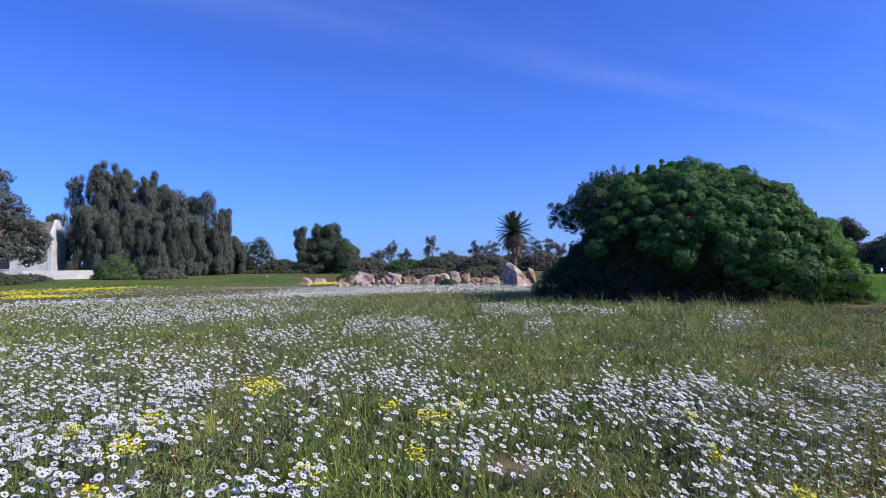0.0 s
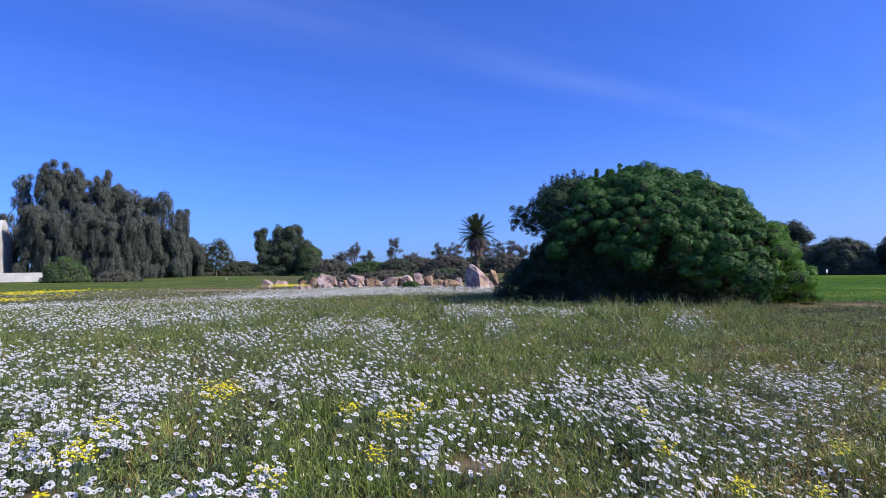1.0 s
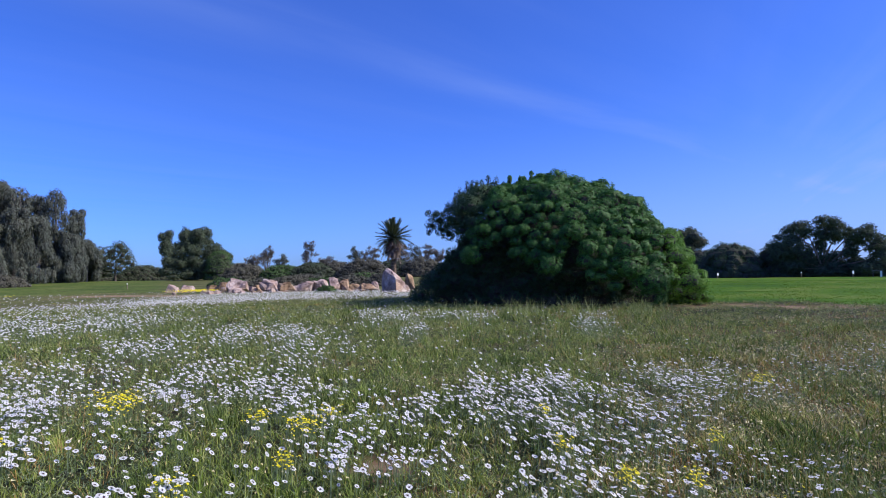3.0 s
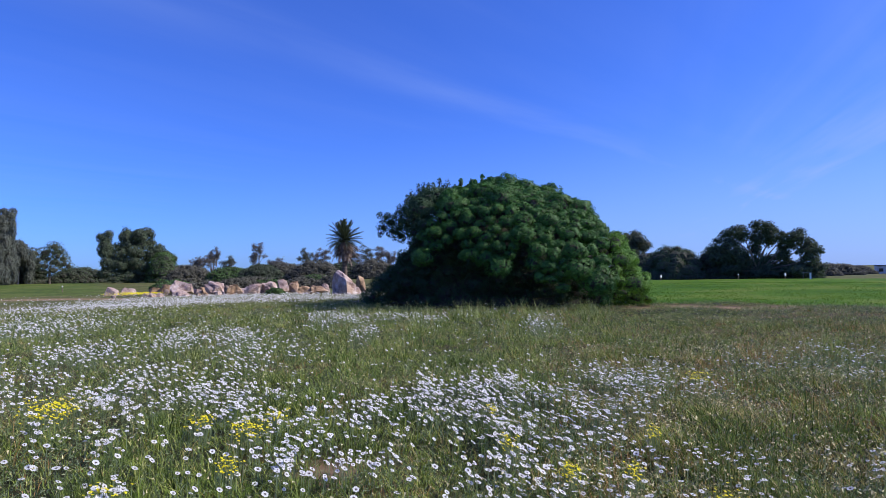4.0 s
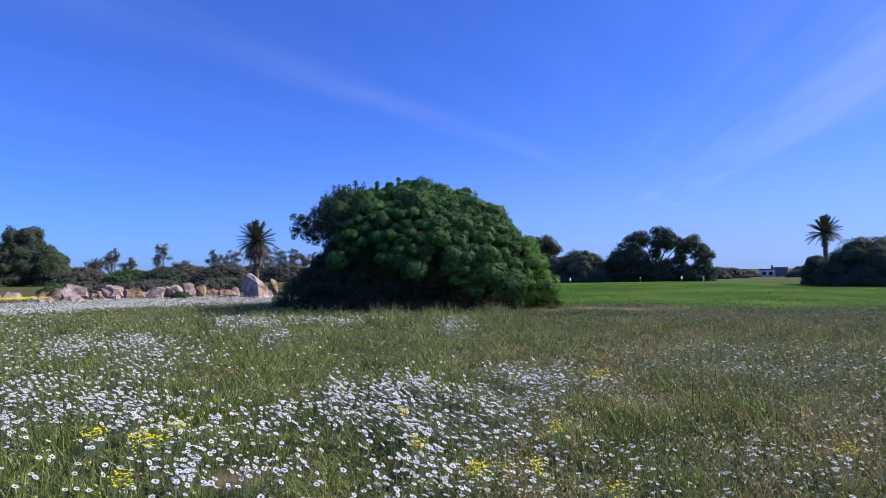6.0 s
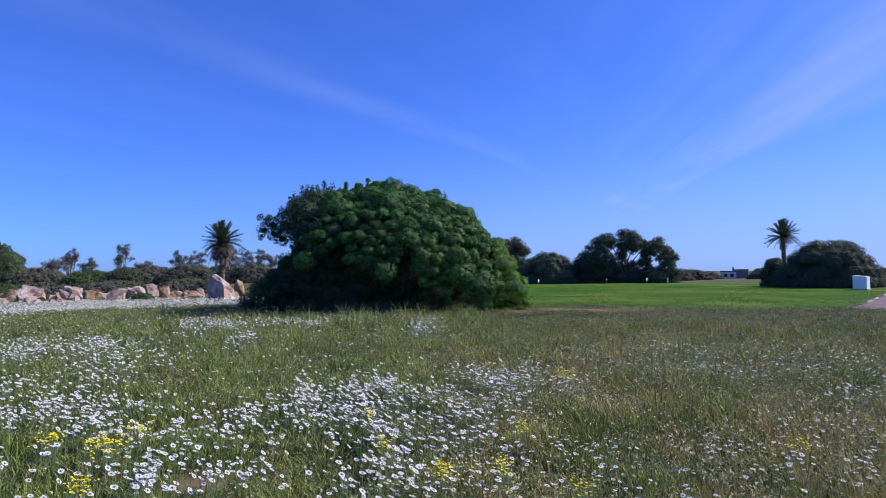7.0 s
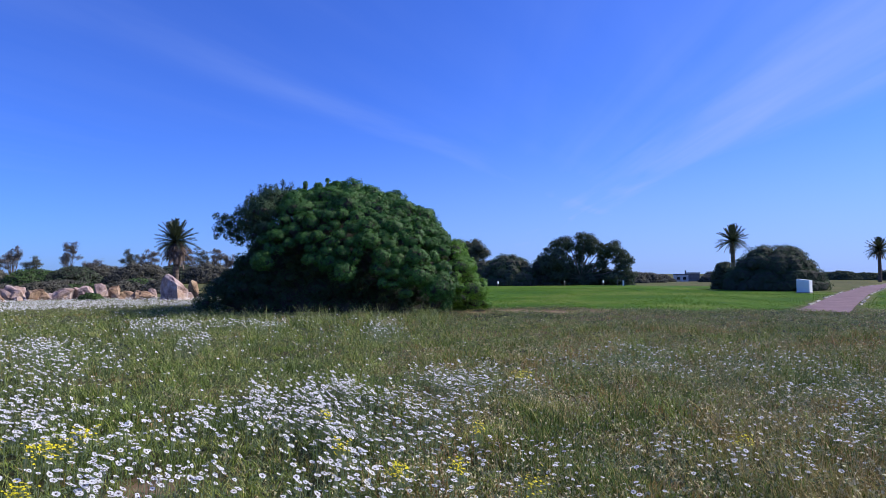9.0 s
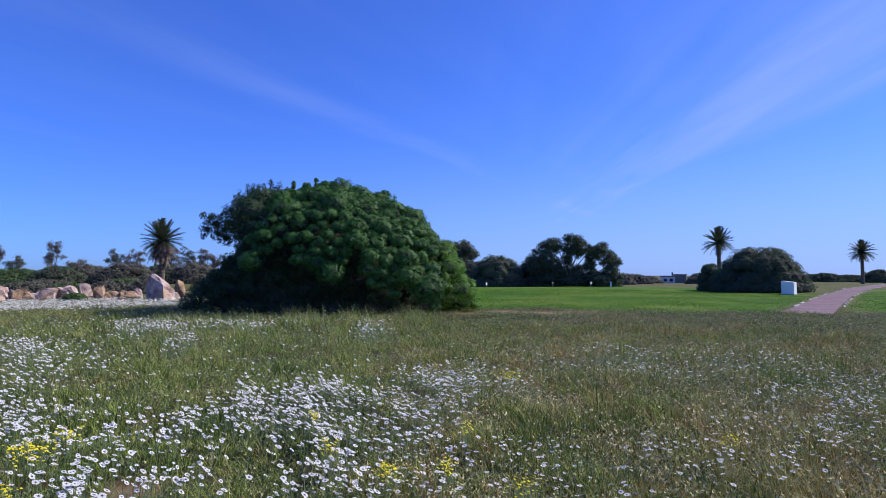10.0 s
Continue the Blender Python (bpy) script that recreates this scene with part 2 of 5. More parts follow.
# ---------- mesh builders ----------
def mesh_of(name, verts, faces, mats, index=None, smooth=False):
    """A mesh from arrays: verts n x 3, faces m x 3 or m x 4 (or a list of such arrays)."""
    blocks = faces if isinstance(faces, list) else [faces]
    blocks = [np.asarray(f, np.int32) for f in blocks if len(f)]
    me = bpy.data.meshes.new(name)
    verts = np.asarray(verts, np.float32)
    me.vertices.add(len(verts))
    me.vertices.foreach_set("co", verts.ravel())
    sizes = np.concatenate([np.full(len(f), f.shape[1], np.int32) for f in blocks])
    flat = np.concatenate([f.ravel() for f in blocks])
    me.loops.add(len(flat))
    me.loops.foreach_set("vertex_index", flat)
    me.polygons.add(len(sizes))
    me.polygons.foreach_set("loop_start", np.concatenate([[0], np.cumsum(sizes)[:-1]]).astype(np.int32))
    if index is not None:
        me.polygons.foreach_set("material_index", np.asarray(index, np.int32))
    me.polygons.foreach_set("use_smooth", np.full(len(sizes), smooth, bool))
    for m in mats if isinstance(mats, (list, tuple)) else [mats]:
        me.materials.append(m)
    me.update(calc_edges=True)
    return me


def bm_mesh(name, bm, mat, smooth=False):
    me = bpy.data.meshes.new(name)
    bm.to_mesh(me)
    bm.free()
    for m in mat if isinstance(mat, (list, tuple)) else [mat]:
        me.materials.append(m)
    for p in me.polygons:
        p.use_smooth = smooth
    return me


def thing(name, label, category, group="", at=(0, 0, 0), turn=0, kind="", size=1.0):
    ob = new(name)
    ob.empty_display_size = 0.3
    ob.matrix_world = pose(*at, 0, 0, turn) @ Matrix.Scale(size, 4)
    return tagged(ob, label, category, group, kind)


def part(name, me, parent, label=""):
    ob = new(name, me)
    ob.parent = parent
    return tagged(ob, label)


def box_bm(bm, cx, cy, cz, sx, sy, sz, bevel=0.0):
    made = bmesh.ops.create_cube(bm, size=1, matrix=Matrix.Translation((cx, cy, cz)) @ Matrix.Diagonal((sx, sy, sz, 1)))
    if bevel:
        edges = {e for v in made["verts"] for e in v.link_edges}
        bmesh.ops.bevel(bm, geom=list(edges), offset=bevel, segments=2, affect="EDGES")
    return bm


def box_mesh(name, cx, cy, cz, sx, sy, sz, mat, bevel=0.01):
    return bm_mesh(name, box_bm(bmesh.new(), cx, cy, cz, sx, sy, sz, bevel), mat)


def unit(a):
    return a / np.maximum(np.linalg.norm(a, axis=-1, keepdims=True), 1e-9)


def leaves(rng, pos, out, length, width, droop=0.3, spread=0.8):
    """Pointed leaves at pos, lying loosely on a surface with the normals out. Returns verts and triangles."""
    n = len(pos)
    nrm = unit(out + rng.normal(0, spread * 0.6, (n, 3)))
    d = rng.normal(0, 1, (n, 3)) + out * 0.4 - np.array([0, 0, droop])
    d = unit(d - nrm * (d * nrm).sum(1, keepdims=True))
    s = np.cross(nrm, d)
    ln = length * rng.uniform(0.7, 1.3, (n, 1))
    wd = width * rng.uniform(0.7, 1.3, (n, 1))
    foot = pos + d * ln * 0.1
    v = np.stack([foot - s * wd * 0.55, foot + s * wd * 0.55 + nrm * ln * 0.05, pos + d * ln], 1).reshape(-1, 3)
    return v, np.arange(3 * n).reshape(n, 3)


def rosettes(rng, pos, out, per, reach, length, width):
    """Twig tips at pos: a small whorl of leaves round each."""
    n = len(pos)
    p = np.repeat(pos, per, 0)
    o = np.repeat(unit(out + rng.normal(0, 0.2, (n, 3))), per, 0)
    d = rng.normal(0, 1, (n * per, 3))
    d = unit(d - o * (d * o).sum(1, keepdims=True)) + o * rng.uniform(-0.15, 0.3, (n * per, 1))
    d = unit(d)
    start = p + d * reach * rng.uniform(0.1, 0.6, (n * per, 1))
    s = unit(np.cross(d, o) + rng.normal(0, 0.15, (n * per, 3)))
    ln, wd = length * rng.uniform(0.7, 1.25, (n * per, 1)), width * rng.uniform(0.7, 1.25, (n * per, 1))
    mid = start + d * ln * 0.5
    v = np.stack([start, mid + s * wd / 2, start + d * ln - o * ln * 0.15, mid - s * wd / 2], 1).reshape(-1, 3)
    return v, np.arange(4 * n * per).reshape(n * per, 4)


def ico(level=2):
    bm = bmesh.new()
    bmesh.ops.create_icosphere(bm, subdivisions=level, radius=1)
    v = np.array([p.co[:] for p in bm.verts])
    f = np.array([[q.index for q in p.verts] for p in bm.faces])
    bm.free()
    return v, f


ROUND, COARSE = ico(2), ico(1)


def crown_mesh(name, rng, clumps, count, length, width, mat, core=0.7, droop=0.3, low=-0.6, jitter=0.16, whorl=0, heart=None):
    """Leaves on and in ellipsoid clumps (x, y, z, rx, ry, rz), round smaller cores painted dark as shade."""
    c = np.asarray(clumps, float)
    if whorl:
        count //= whorl
    wanted, count = count, int(count * 2.6)
    w = (c[:, 3] * c[:, 4] + c[:, 3] * c[:, 5] + c[:, 4] * c[:, 5])
    if heart is not None:
        w = w * np.where(c[:, 1] > 1.3, 0.4, 1.0)
    pick = rng.choice(len(c), count, p=w / w.sum())
    d = unit(rng.normal(0, 1, (count, 3)))
    d[:, 2] = np.where(d[:, 2] < low, -d[:, 2], d[:, 2])
    if heart is not None:
        away = unit(c[pick, :3] - np.asarray(heart, float))
        back = (d * away).sum(1, keepdims=True)
        d = np.where(back < -0.2, unit(d - 2 * back * away), d)
    rad = c[pick, 3:]
    depth = 1.0 - np.abs(rng.normal(0, jitter, (count, 1)))
    lump = 1 + 0.12 * np.sin(d[:, :1] * 7 + pick[:, None]) * np.cos(d[:, 2:] * 6 + pick[:, None] * 2)
    pos = c[pick, :3] + d * rad * depth * lump
    keep = np.ones(count, bool)
    for i, k in enumerate(c if core else ()):
        keep &= (pick == i) | ((((pos - k[:3]) / (k[3:] * 0.8)) ** 2).sum(1) > 1)
    keep = np.flatnonzero(keep)[:wanted]
    pos, d, rad, pick, count = pos[keep], d[keep], rad[keep], pick[keep], len(keep)
    if whorl:
        v, f = rosettes(rng, pos, unit(d / rad), whorl, length, length, width)
    else:
        v, f = leaves(rng, pos, unit(d / rad), length, width, droop)
    vs, fs, off = [v], [], len(v)
    tris = []
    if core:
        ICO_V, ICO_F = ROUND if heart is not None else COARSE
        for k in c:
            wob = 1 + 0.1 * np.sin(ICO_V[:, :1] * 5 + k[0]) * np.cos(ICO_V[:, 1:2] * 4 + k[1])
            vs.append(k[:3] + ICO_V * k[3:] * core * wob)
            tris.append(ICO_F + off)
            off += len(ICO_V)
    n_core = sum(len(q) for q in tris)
    return mesh_of(name, np.concatenate(vs), [f] + ([np.concatenate(tris)] if tris else []), [mat, M_INNER_SHADE], np.r_[np.zeros(len(f), int), np.ones(n_core, int)])


def tube(rng, pts, r0, r1, sides=7, wob=0.06):
    """A tapered limb through pts."""
    pts = [Vector(p) for p in pts]
    v, f = [], []
    for i, p in enumerate(pts):
        d = (pts[min(i + 1, len(pts) - 1)] - pts[max(i - 1, 0)]).normalized()
        a = d.orthogonal().normalized()
        b = d.cross(a)
        r = r0 + (r1 - r0) * i / (len(pts) - 1)
        for k in range(sides):
            t = 2 * math.pi * k / sides
            v.append(p + (a * math.cos(t) + b * math.sin(t)) * r * (1 + rng.uniform(-wob, wob)))
        if i:
            for k in range(sides):
                q = (k + 1) % sides
                f.append([(i - 1) * sides + k, (i - 1) * sides + q, i * sides + q, i * sides + k])
    return np.array([x[:] for x in v]), np.array(f)


def trunk_mesh(name, rng, limbs, mat):
    """limbs: list of (points, radius at foot, radius at tip)."""
    vs, fs, off = [], [], 0
    for pts, r0, r1 in limbs:
        v, f = tube(rng, pts, r0, r1)
        vs.append(v)
        fs.append(f + off)
        off += len(v)
    return mesh_of(name, np.concatenate(vs), np.concatenate(fs), mat, smooth=True)


def polar(az, r):
    """Plan position at az degrees to the left of north (+y) and r metres from the camera's place."""
    return -math.sin(radians(az)) * r, math.cos(radians(az)) * r


def smooth(a, b, x):
    t = np.clip((np.asarray(x, float) - a) / (b - a), 0, 1)
    return t * t * (3 - 2 * t)


def height(x, y):
    """The ground: flat near by, rising half a metre far off, with slight swells."""
    r, az = np.hypot(x, y), np.degrees(np.arctan2(-x, y))
    left = 0.5 * smooth(48, 105, r)
    crest = 0.14 * smooth(42, 66, r) - 0.75 * smooth(72, 95, r)
    low = 0.1 * smooth(40, 80, r)
    on_right, by_path = smooth(-14, -26, az), smooth(-47, -56, az)
    z = left * (1 - on_right) + on_right * (crest * (1 - by_path) + low * by_path) - 1.0 * smooth(122, 250, r)
    return z + (0.05 * np.sin(x * 0.21 + 1) * np.cos(y * 0.17) + 0.025 * np.sin(x * 0.9) * np.sin(y * 0.8 + 2)) * smooth(1, 6, r)


def on_ground(az, r, sink=0.0):
    x, y = polar(az, r)
    return x, y, float(height(x, y)) - sink


# ---------- ground ----------
PATH_W, PATH_X0, PATH_X1 = 1.8, 23.2, 108.0


def path_line(x):
    """The middle line of the paved path, bending gently to the right: y for x."""
    dx = x - 24.5
    return 15.05 + 0.54 * dx - 0.00113 * dx * dx


def path_side(x, y):
    """Metres to the left of that line."""
    return (y - path_line(x)) * 0.89


def lawn_mask(x, y):
    """1 on mown grass, 0 on meadow."""
    x, y = np.asarray(x, float), np.asarray(y, float)
    r, az = np.hypot(x, y), np.degrees(np.arctan2(-x, y))
    wig = 0.8 * np.sin(az * 0.31) + 0.5 * np.sin(az * 0.83 + 1)
    right = smooth(0, 1.0, r - (26.5 + wig)) * smooth(-12, -20, az) * smooth(1.0, 1.6, path_side(x, y)) * smooth(92, 84, r) * (1 - smooth(52, 58, r) * smooth(-56.5, -58, az))
    far_right = smooth(0, 1.0, r - (31.5 + wig)) * smooth(-1.0, -1.6, path_side(x, y)) * smooth(75, 66, r) * smooth(-50, -56, az)
    left = 0.45 * smooth(0, 1.2, r - (55 + wig)) * smooth(17.5, 20.5, az) * smooth(130, 110, r)
    return np.clip(right + far_right + left, 0, 1)


def bare_mask(x, y):
    """1 on open reddish soil: a strip at the fairway's edge and a worn track at the far left."""
    r, az = np.hypot(x, y), np.degrees(np.arctan2(-x, y))
    strip = smooth(1.3, 0.5, np.abs(r - 24.9 - 0.4 * np.sin(az * 0.9))) * smooth(-46, -36, az) * smooth(-25, -27.5, az)
    track = smooth(2.2, 0.8, np.abs(r - 47 - 0.6 * (az - 20))) * smooth(16, 19, az) * smooth(29, 25, az)
    spot = smooth(0.42, 0.1, np.hypot(x - 0.04, (y - 4.6) * 0.8)) + smooth(0.3, 0.1, np.hypot(x + 2.9, (y - 4.0) * 0.8))
    return np.clip(0.5 * spot + strip * (0.6 + 0.4 * np.sin(x * 3.1) * np.sin(y * 2.3)) + 0.8 * track, 0, 1)


rng = np.random.default_rng(11)
RINGS = np.concatenate([[0.0], np.geomspace(1.5, 130, 160), np.geomspace(150, 4500, 14)])
SPOKES = 400
ang = np.linspace(0, 2 * np.pi, SPOKES, endpoint=False)
gx, gy = np.sin(ang)[None] * RINGS[1:, None], np.cos(ang)[None] * RINGS[1:, None]
gz = height(gx, gy)
gv = np.concatenate([[[0, 0, float(height(0, 0))]], np.stack([gx, gy, gz], -1).reshape(-1, 3)])
k = np.arange(SPOKES)
k2 = (k + 1) % SPOKES
gq = np.concatenate([np.stack([1 + i * SPOKES + k, 1 + (i + 1) * SPOKES + k, 1 + (i + 1) * SPOKES + k2, 1 + i * SPOKES + k2], 1)[:, ::-1] for i in range(len(RINGS) - 2)])
gt = np.stack([np.zeros(SPOKES, int), 1 + k, 1 + k2], 1)[:, ::-1]


def ground_material():
    m = bpy.data.materials.new("meadow_soil_and_lawn")
    m.use_nodes = True
    nt = m.node_tree
    bsdf = nt.nodes["Principled BSDF"]
    bsdf.inputs["Roughness"].default_value = 0.95
    bsdf.inputs["Specular IOR Level"].default_value = 0.1
    tc = nt.nodes.new("ShaderNodeTexCoord")

    def ramp_noise(scale, detail, stops):
        n = nt.nodes.new("ShaderNodeTexNoise")
        n.inputs["Scale"].default_value, n.inputs["Detail"].default_value = scale, detail
        nt.links.new(tc.outputs["Object"], n.inputs["Vector"])
        r = nt.nodes.new("ShaderNodeValToRGB")
        el = r.color_ramp.elements
        for i, (p, c) in enumerate(stops):
            e = el[i] if i < 2 else el.new(p)
            e.position, e.color = p, (*c, 1)
        nt.links.new(n.outputs["Fac"], r.inputs[0])
        return r.outputs[0], n.outputs["Fac"]

    def mix(kind, fac, a, b):
        x = nt.nodes.new("ShaderNodeMix")
        x.data_type, x.blend_type = "RGBA", kind
        for socket, v in ((x.inputs["Factor"], fac), (x.inputs["A"], a), (x.inputs["B"], b)):
            if isinstance(v, (int, float)):
                socket.default_value = v
            else:
                nt.links.new(v, socket)
        return x.outputs["Result"]

    meadow, _ = ramp_noise(0.35, 6, [(0.3, (0.022, 0.028, 0.01)), (0.5, (0.042, 0.044, 0.016)), (0.7, (0.1, 0.068, 0.036))])
    grain, fine = ramp_noise(14, 5, [(0.3, (0.4, 0.4, 0.4)), (0.65, (1, 1, 1))])
    lawn, _ = ramp_noise(0.16, 7, [(0.32, (0.036, 0.1, 0.006)), (0.5, (0.07, 0.15, 0.008)), (0.66, (0.14, 0.185, 0.03))])
    turf, _ = ramp_noise(2.2, 8, [(0.34, (0.35, 0.42, 0.3)), (0.5, (0.85, 0.88, 0.8)), (0.64, (1, 1, 1))])
    att = nt.nodes.new("ShaderNodeAttribute")
    att.attribute_name = "mown"
    base = mix("MULTIPLY", 0.8, meadow, grain)
    green = mix("MULTIPLY", 0.8, lawn, turf)
    soil, _ = ramp_noise(3.0, 6, [(0.3, (0.2, 0.12, 0.07)), (0.6, (0.34, 0.22, 0.14))])
    att2 = nt.nodes.new("ShaderNodeAttribute")
    att2.attribute_name = "bare"
    dry, _ = ramp_noise(0.25, 6, [(0.3, (0.07, 0.085, 0.025)), (0.5, (0.115, 0.115, 0.042)), (0.7, (0.17, 0.145, 0.068))])
    att3 = nt.nodes.new("ShaderNodeAttribute")
    att3.attribute_name = "pasture"
    base = mix("MIX", att3.outputs["Fac"], base, mix("MULTIPLY", 0.7, dry, turf))
    nt.links.new(mix("MIX", att2.outputs["Fac"], mix("MIX", att.outputs["Fac"], base, green), soil), bsdf.inputs["Base Color"])
    b = nt.nodes.new("ShaderNodeBump")
    b.inputs["Strength"].default_value, b.inputs["Distance"].default_value = 0.5, 0.03
    nt.links.new(fine, b.inputs["Height"])
    nt.links.new(b.outputs[0], bsdf.inputs["Normal"])
    return m


g_me = mesh_of("ground", gv, [gt, gq], ground_material(), smooth=True)
bare = g_me.attributes.new("bare", "FLOAT", "POINT")
bare.data.foreach_set("value", bare_mask(gv[:, 0], gv[:, 1]).astype(np.float32))
pasture = g_me.attributes.new("pasture", "FLOAT", "POINT")
pasture.data.foreach_set("value", smooth(26, 42, np.hypot(gv[:, 0], gv[:, 1])).astype(np.float32))
mown = g_me.attributes.new("mown", "FLOAT", "POINT")
mown.data.foreach_set("value", lawn_mask(gv[:, 0], gv[:, 1]).astype(np.float32))
tagged(new("ground", g_me), "level meadow soil with mown green fairway grass beyond it", "ground", kind="structure")

# paved path with pale kerb stones
n = 90
pv = []
for px_ in np.linspace(PATH_X0, PATH_X1, n):
    slope = 0.54 - 0.00226 * (px_ - 24.5)
    nx, ny = -slope / math.hypot(1, slope), 1 / math.hypot(1, slope)
    for o in (-PATH_W / 2, -PATH_W / 6, PATH_W / 6, PATH_W / 2):
        qx, qy = px_ + nx * o, path_line(px_) + ny * o
        pv.append((qx, qy, float(height(qx, qy)) + 0.03))
pf = [[i * 4 + j, i * 4 + j + 1, (i + 1) * 4 + j + 1, (i + 1) * 4 + j] for i in range(n - 1) for j in range(3)]
tagged(new("path", mesh_of("path", pv, np.array(pf)[:, ::-1], M_PATH, smooth=True)), "pinkish brick-paved cart path with pale kerb stones", "path", kind="structure")


# ---------- the big rounded bush ----------
BUSH_AT = (8.28, 26.6, 0.0)
BUSH_SIZE = 0.93
BUSH_TURN = -17.0
PROFILE_U = [-7.8, -7.2, -6.4, -5.7, -5.2, -4.7, -3.6, -2.2, -1.0, 0.6, 2.3, 3.5, 4.3, 5.0, 5.6, 6.1]
PROFILE_H = [0.9, 1.6, 2.1, 2.7, 5.4, 6.0, 6.1, 6.05, 6.4, 6.2, 5.75, 5.25, 4.5, 3.3, 1.9, 0.5]


def bush_top(u):
    return np.interp(u, PROFILE_U, PROFILE_H)


def big_bush():
    r = np.random.default_rng(5)
    bush = thing("bush", "huge rounded dark-green evergreen bush, sunlit on one side", "bush", at=BUSH_AT, turn=BUSH_TURN, size=BUSH_SIZE)
    clumps, tries, inside = [], 0, set()
    while len(clumps) < 900 and tries < 30000:
        tries += 1
        u, q = r.uniform(-6.9, 5.7), r.uniform(-1, 1)
        deep = 5.2 * math.sqrt(max(0.02, 1 - (abs(u + 0.3) / 7.6) ** 2.4))
        if u < -0.3 and q < 0:
            deep = 5.2 * math.sqrt(max(0.03, 1 - (abs(u + 0.3) / 6.9) ** 1.45))
        # walk the shell: q over the top from front to back
        th = q * math.pi / 2 * 1.06
        y, zz = math.sin(th) * deep, abs(math.cos(th)) ** 0.62
        top = float(min(bush_top(u - 0.4), bush_top(u + 0.4)))
        z = 0.3 + (top - 0.8) * zz
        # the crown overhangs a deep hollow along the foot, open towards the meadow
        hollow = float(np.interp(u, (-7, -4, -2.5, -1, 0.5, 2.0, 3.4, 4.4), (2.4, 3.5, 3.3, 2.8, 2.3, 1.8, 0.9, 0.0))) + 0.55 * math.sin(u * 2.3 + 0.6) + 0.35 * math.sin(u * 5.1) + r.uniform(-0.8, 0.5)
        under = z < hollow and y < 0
        if under:
            y *= 0.5 + 0.25 * z / hollow
        if u < -4.6 and 2.5 < z < 3.8:
            continue
        size = (r.uniform(0.55, 0.85) if r.uniform() < 0.4 else r.uniform(0.28, 0.5)) if u > -5 else r.uniform(0.3, 0.5)
        size *= 1 if u < 5.2 else 0.75
        if all((u - c[0]) ** 2 + (y - c[1]) ** 2 + (z - c[2]) ** 2 > (0.56 * (size + c[3])) ** 2 for c in clumps):
            clumps.append((u, y, max(z, 0.3), size * r.uniform(0.8, 1.25), size * r.uniform(0.75, 1.1), size * r.uniform(0.65, 0.95)))
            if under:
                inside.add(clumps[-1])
    for u in np.arange(-5.2, -1.2, 0.17):
        clumps.append((u + r.normal(0, 0.08), r.normal(0, 0.35), float(bush_top(u)) - 0.2 + r.uniform(-0.15, 0.22), 0.11, 0.11, r.uniform(0.2, 0.4)))
    for i in range(9):
        clumps.append((r.uniform(-6.7, -5.6), r.uniform(-0.7, 0.2), r.uniform(3.6, 4.75), 0.16, 0.14, r.uniform(0.16, 0.3)))
    for u, y, z, k in ((-5.4, -0.6, 4.2, 0.6), (-6.0, -0.2, 4.2, 0.55), (-6.4, -0.3, 3.95, 0.42), (-5.9, -0.3, 3.7, 0.42), (-5.5, -0.4, 3.5, 0.5), (-7.0, -0.3, 0.5, 0.5), (-7.4, 0.2, 0.35, 0.45), (-6.9, -0.9, 0.35, 0.5), (-6.6, 0.0, 1.2, 0.5), (-6.2, -0.3, 4.5, 0.25), (-5.4, -0.9, 3.95, 0.4), (-4.8, -0.5, 4.6, 0.6), (-0.9, 0.0, 6.1, 0.4), (-0.6, 0.2, 6.2, 0.3), (-4.2, -0.2, 5.2, 0.5), (-3.4, 0, 5.6, 0.45), (-2.6, 0, 5.7, 0.4), (-1.8, 0, 5.8, 0.4),
                       (5.0, -1.2, 0.4, 0.5), (5.3, -0.5, 0.4, 0.45), (5.5, 0.2, 0.35, 0.4), (4.8, -1.6, 0.4, 0.45), (4.3, -2.1, 0.4, 0.5), (5.1, -0.7, 0.9, 0.5), (-4.9, -0.3, 5.2, 0.45), (-5.1, 0.2, 4.8, 0.5),
                       (3.9, 0.2, 3.3, 0.75), (3.6, -0.6, 3.0, 0.7), (4.2, 0.3, 2.4, 0.8), (5.5, -0.4, 1.5, 0.5), (5.3, -0.9, 2.0, 0.5), (5.0, -0.6, 2.6, 0.48), (5.75, 0.0, 1.0, 0.45), (5.6, -0.8, 0.7, 0.42), (5.2, -1.3, 1.2, 0.48), (4.8, -1.7, 1.6, 0.5), (4.7, -1.3, 2.4, 0.5), (4.5, -2.0, 1.0, 0.45), (5.85, -0.2, 0.35, 0.4)):
        clumps.append((u, y, z, k, k, k * 0.8))
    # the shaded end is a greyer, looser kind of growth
    # clumps in the hollow take its darker leaves too, as shade painted in colour
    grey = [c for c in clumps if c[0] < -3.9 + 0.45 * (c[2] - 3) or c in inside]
    # the sunny end comes down to the ground in a paler, finer skirt
    pale = [c for c in clumps if c not in grey and c[0] > 4.0 and c[2] < 3.3]
    green = [c for c in clumps if c not in grey and c not in pale]
    pale = [(c[0] + 0.3, *c[1:]) for c in pale]
    part("skirt", crown_mesh("skirt", r, pale, 36000, 0.068, 0.04, M_BUSHPALE, core=0.48, low=-0.85, jitter=0.14, whorl=7, heart=(-0.3, 0, 1.2)), bush, "paler fresh-green foliage at the sunny foot")
    me = crown_mesh("crown", r, green, 185000, 0.075, 0.048, M_BUSH, core=0.62, low=-0.85, jitter=0.17, whorl=8, heart=(-0.3, 0, 1.2))
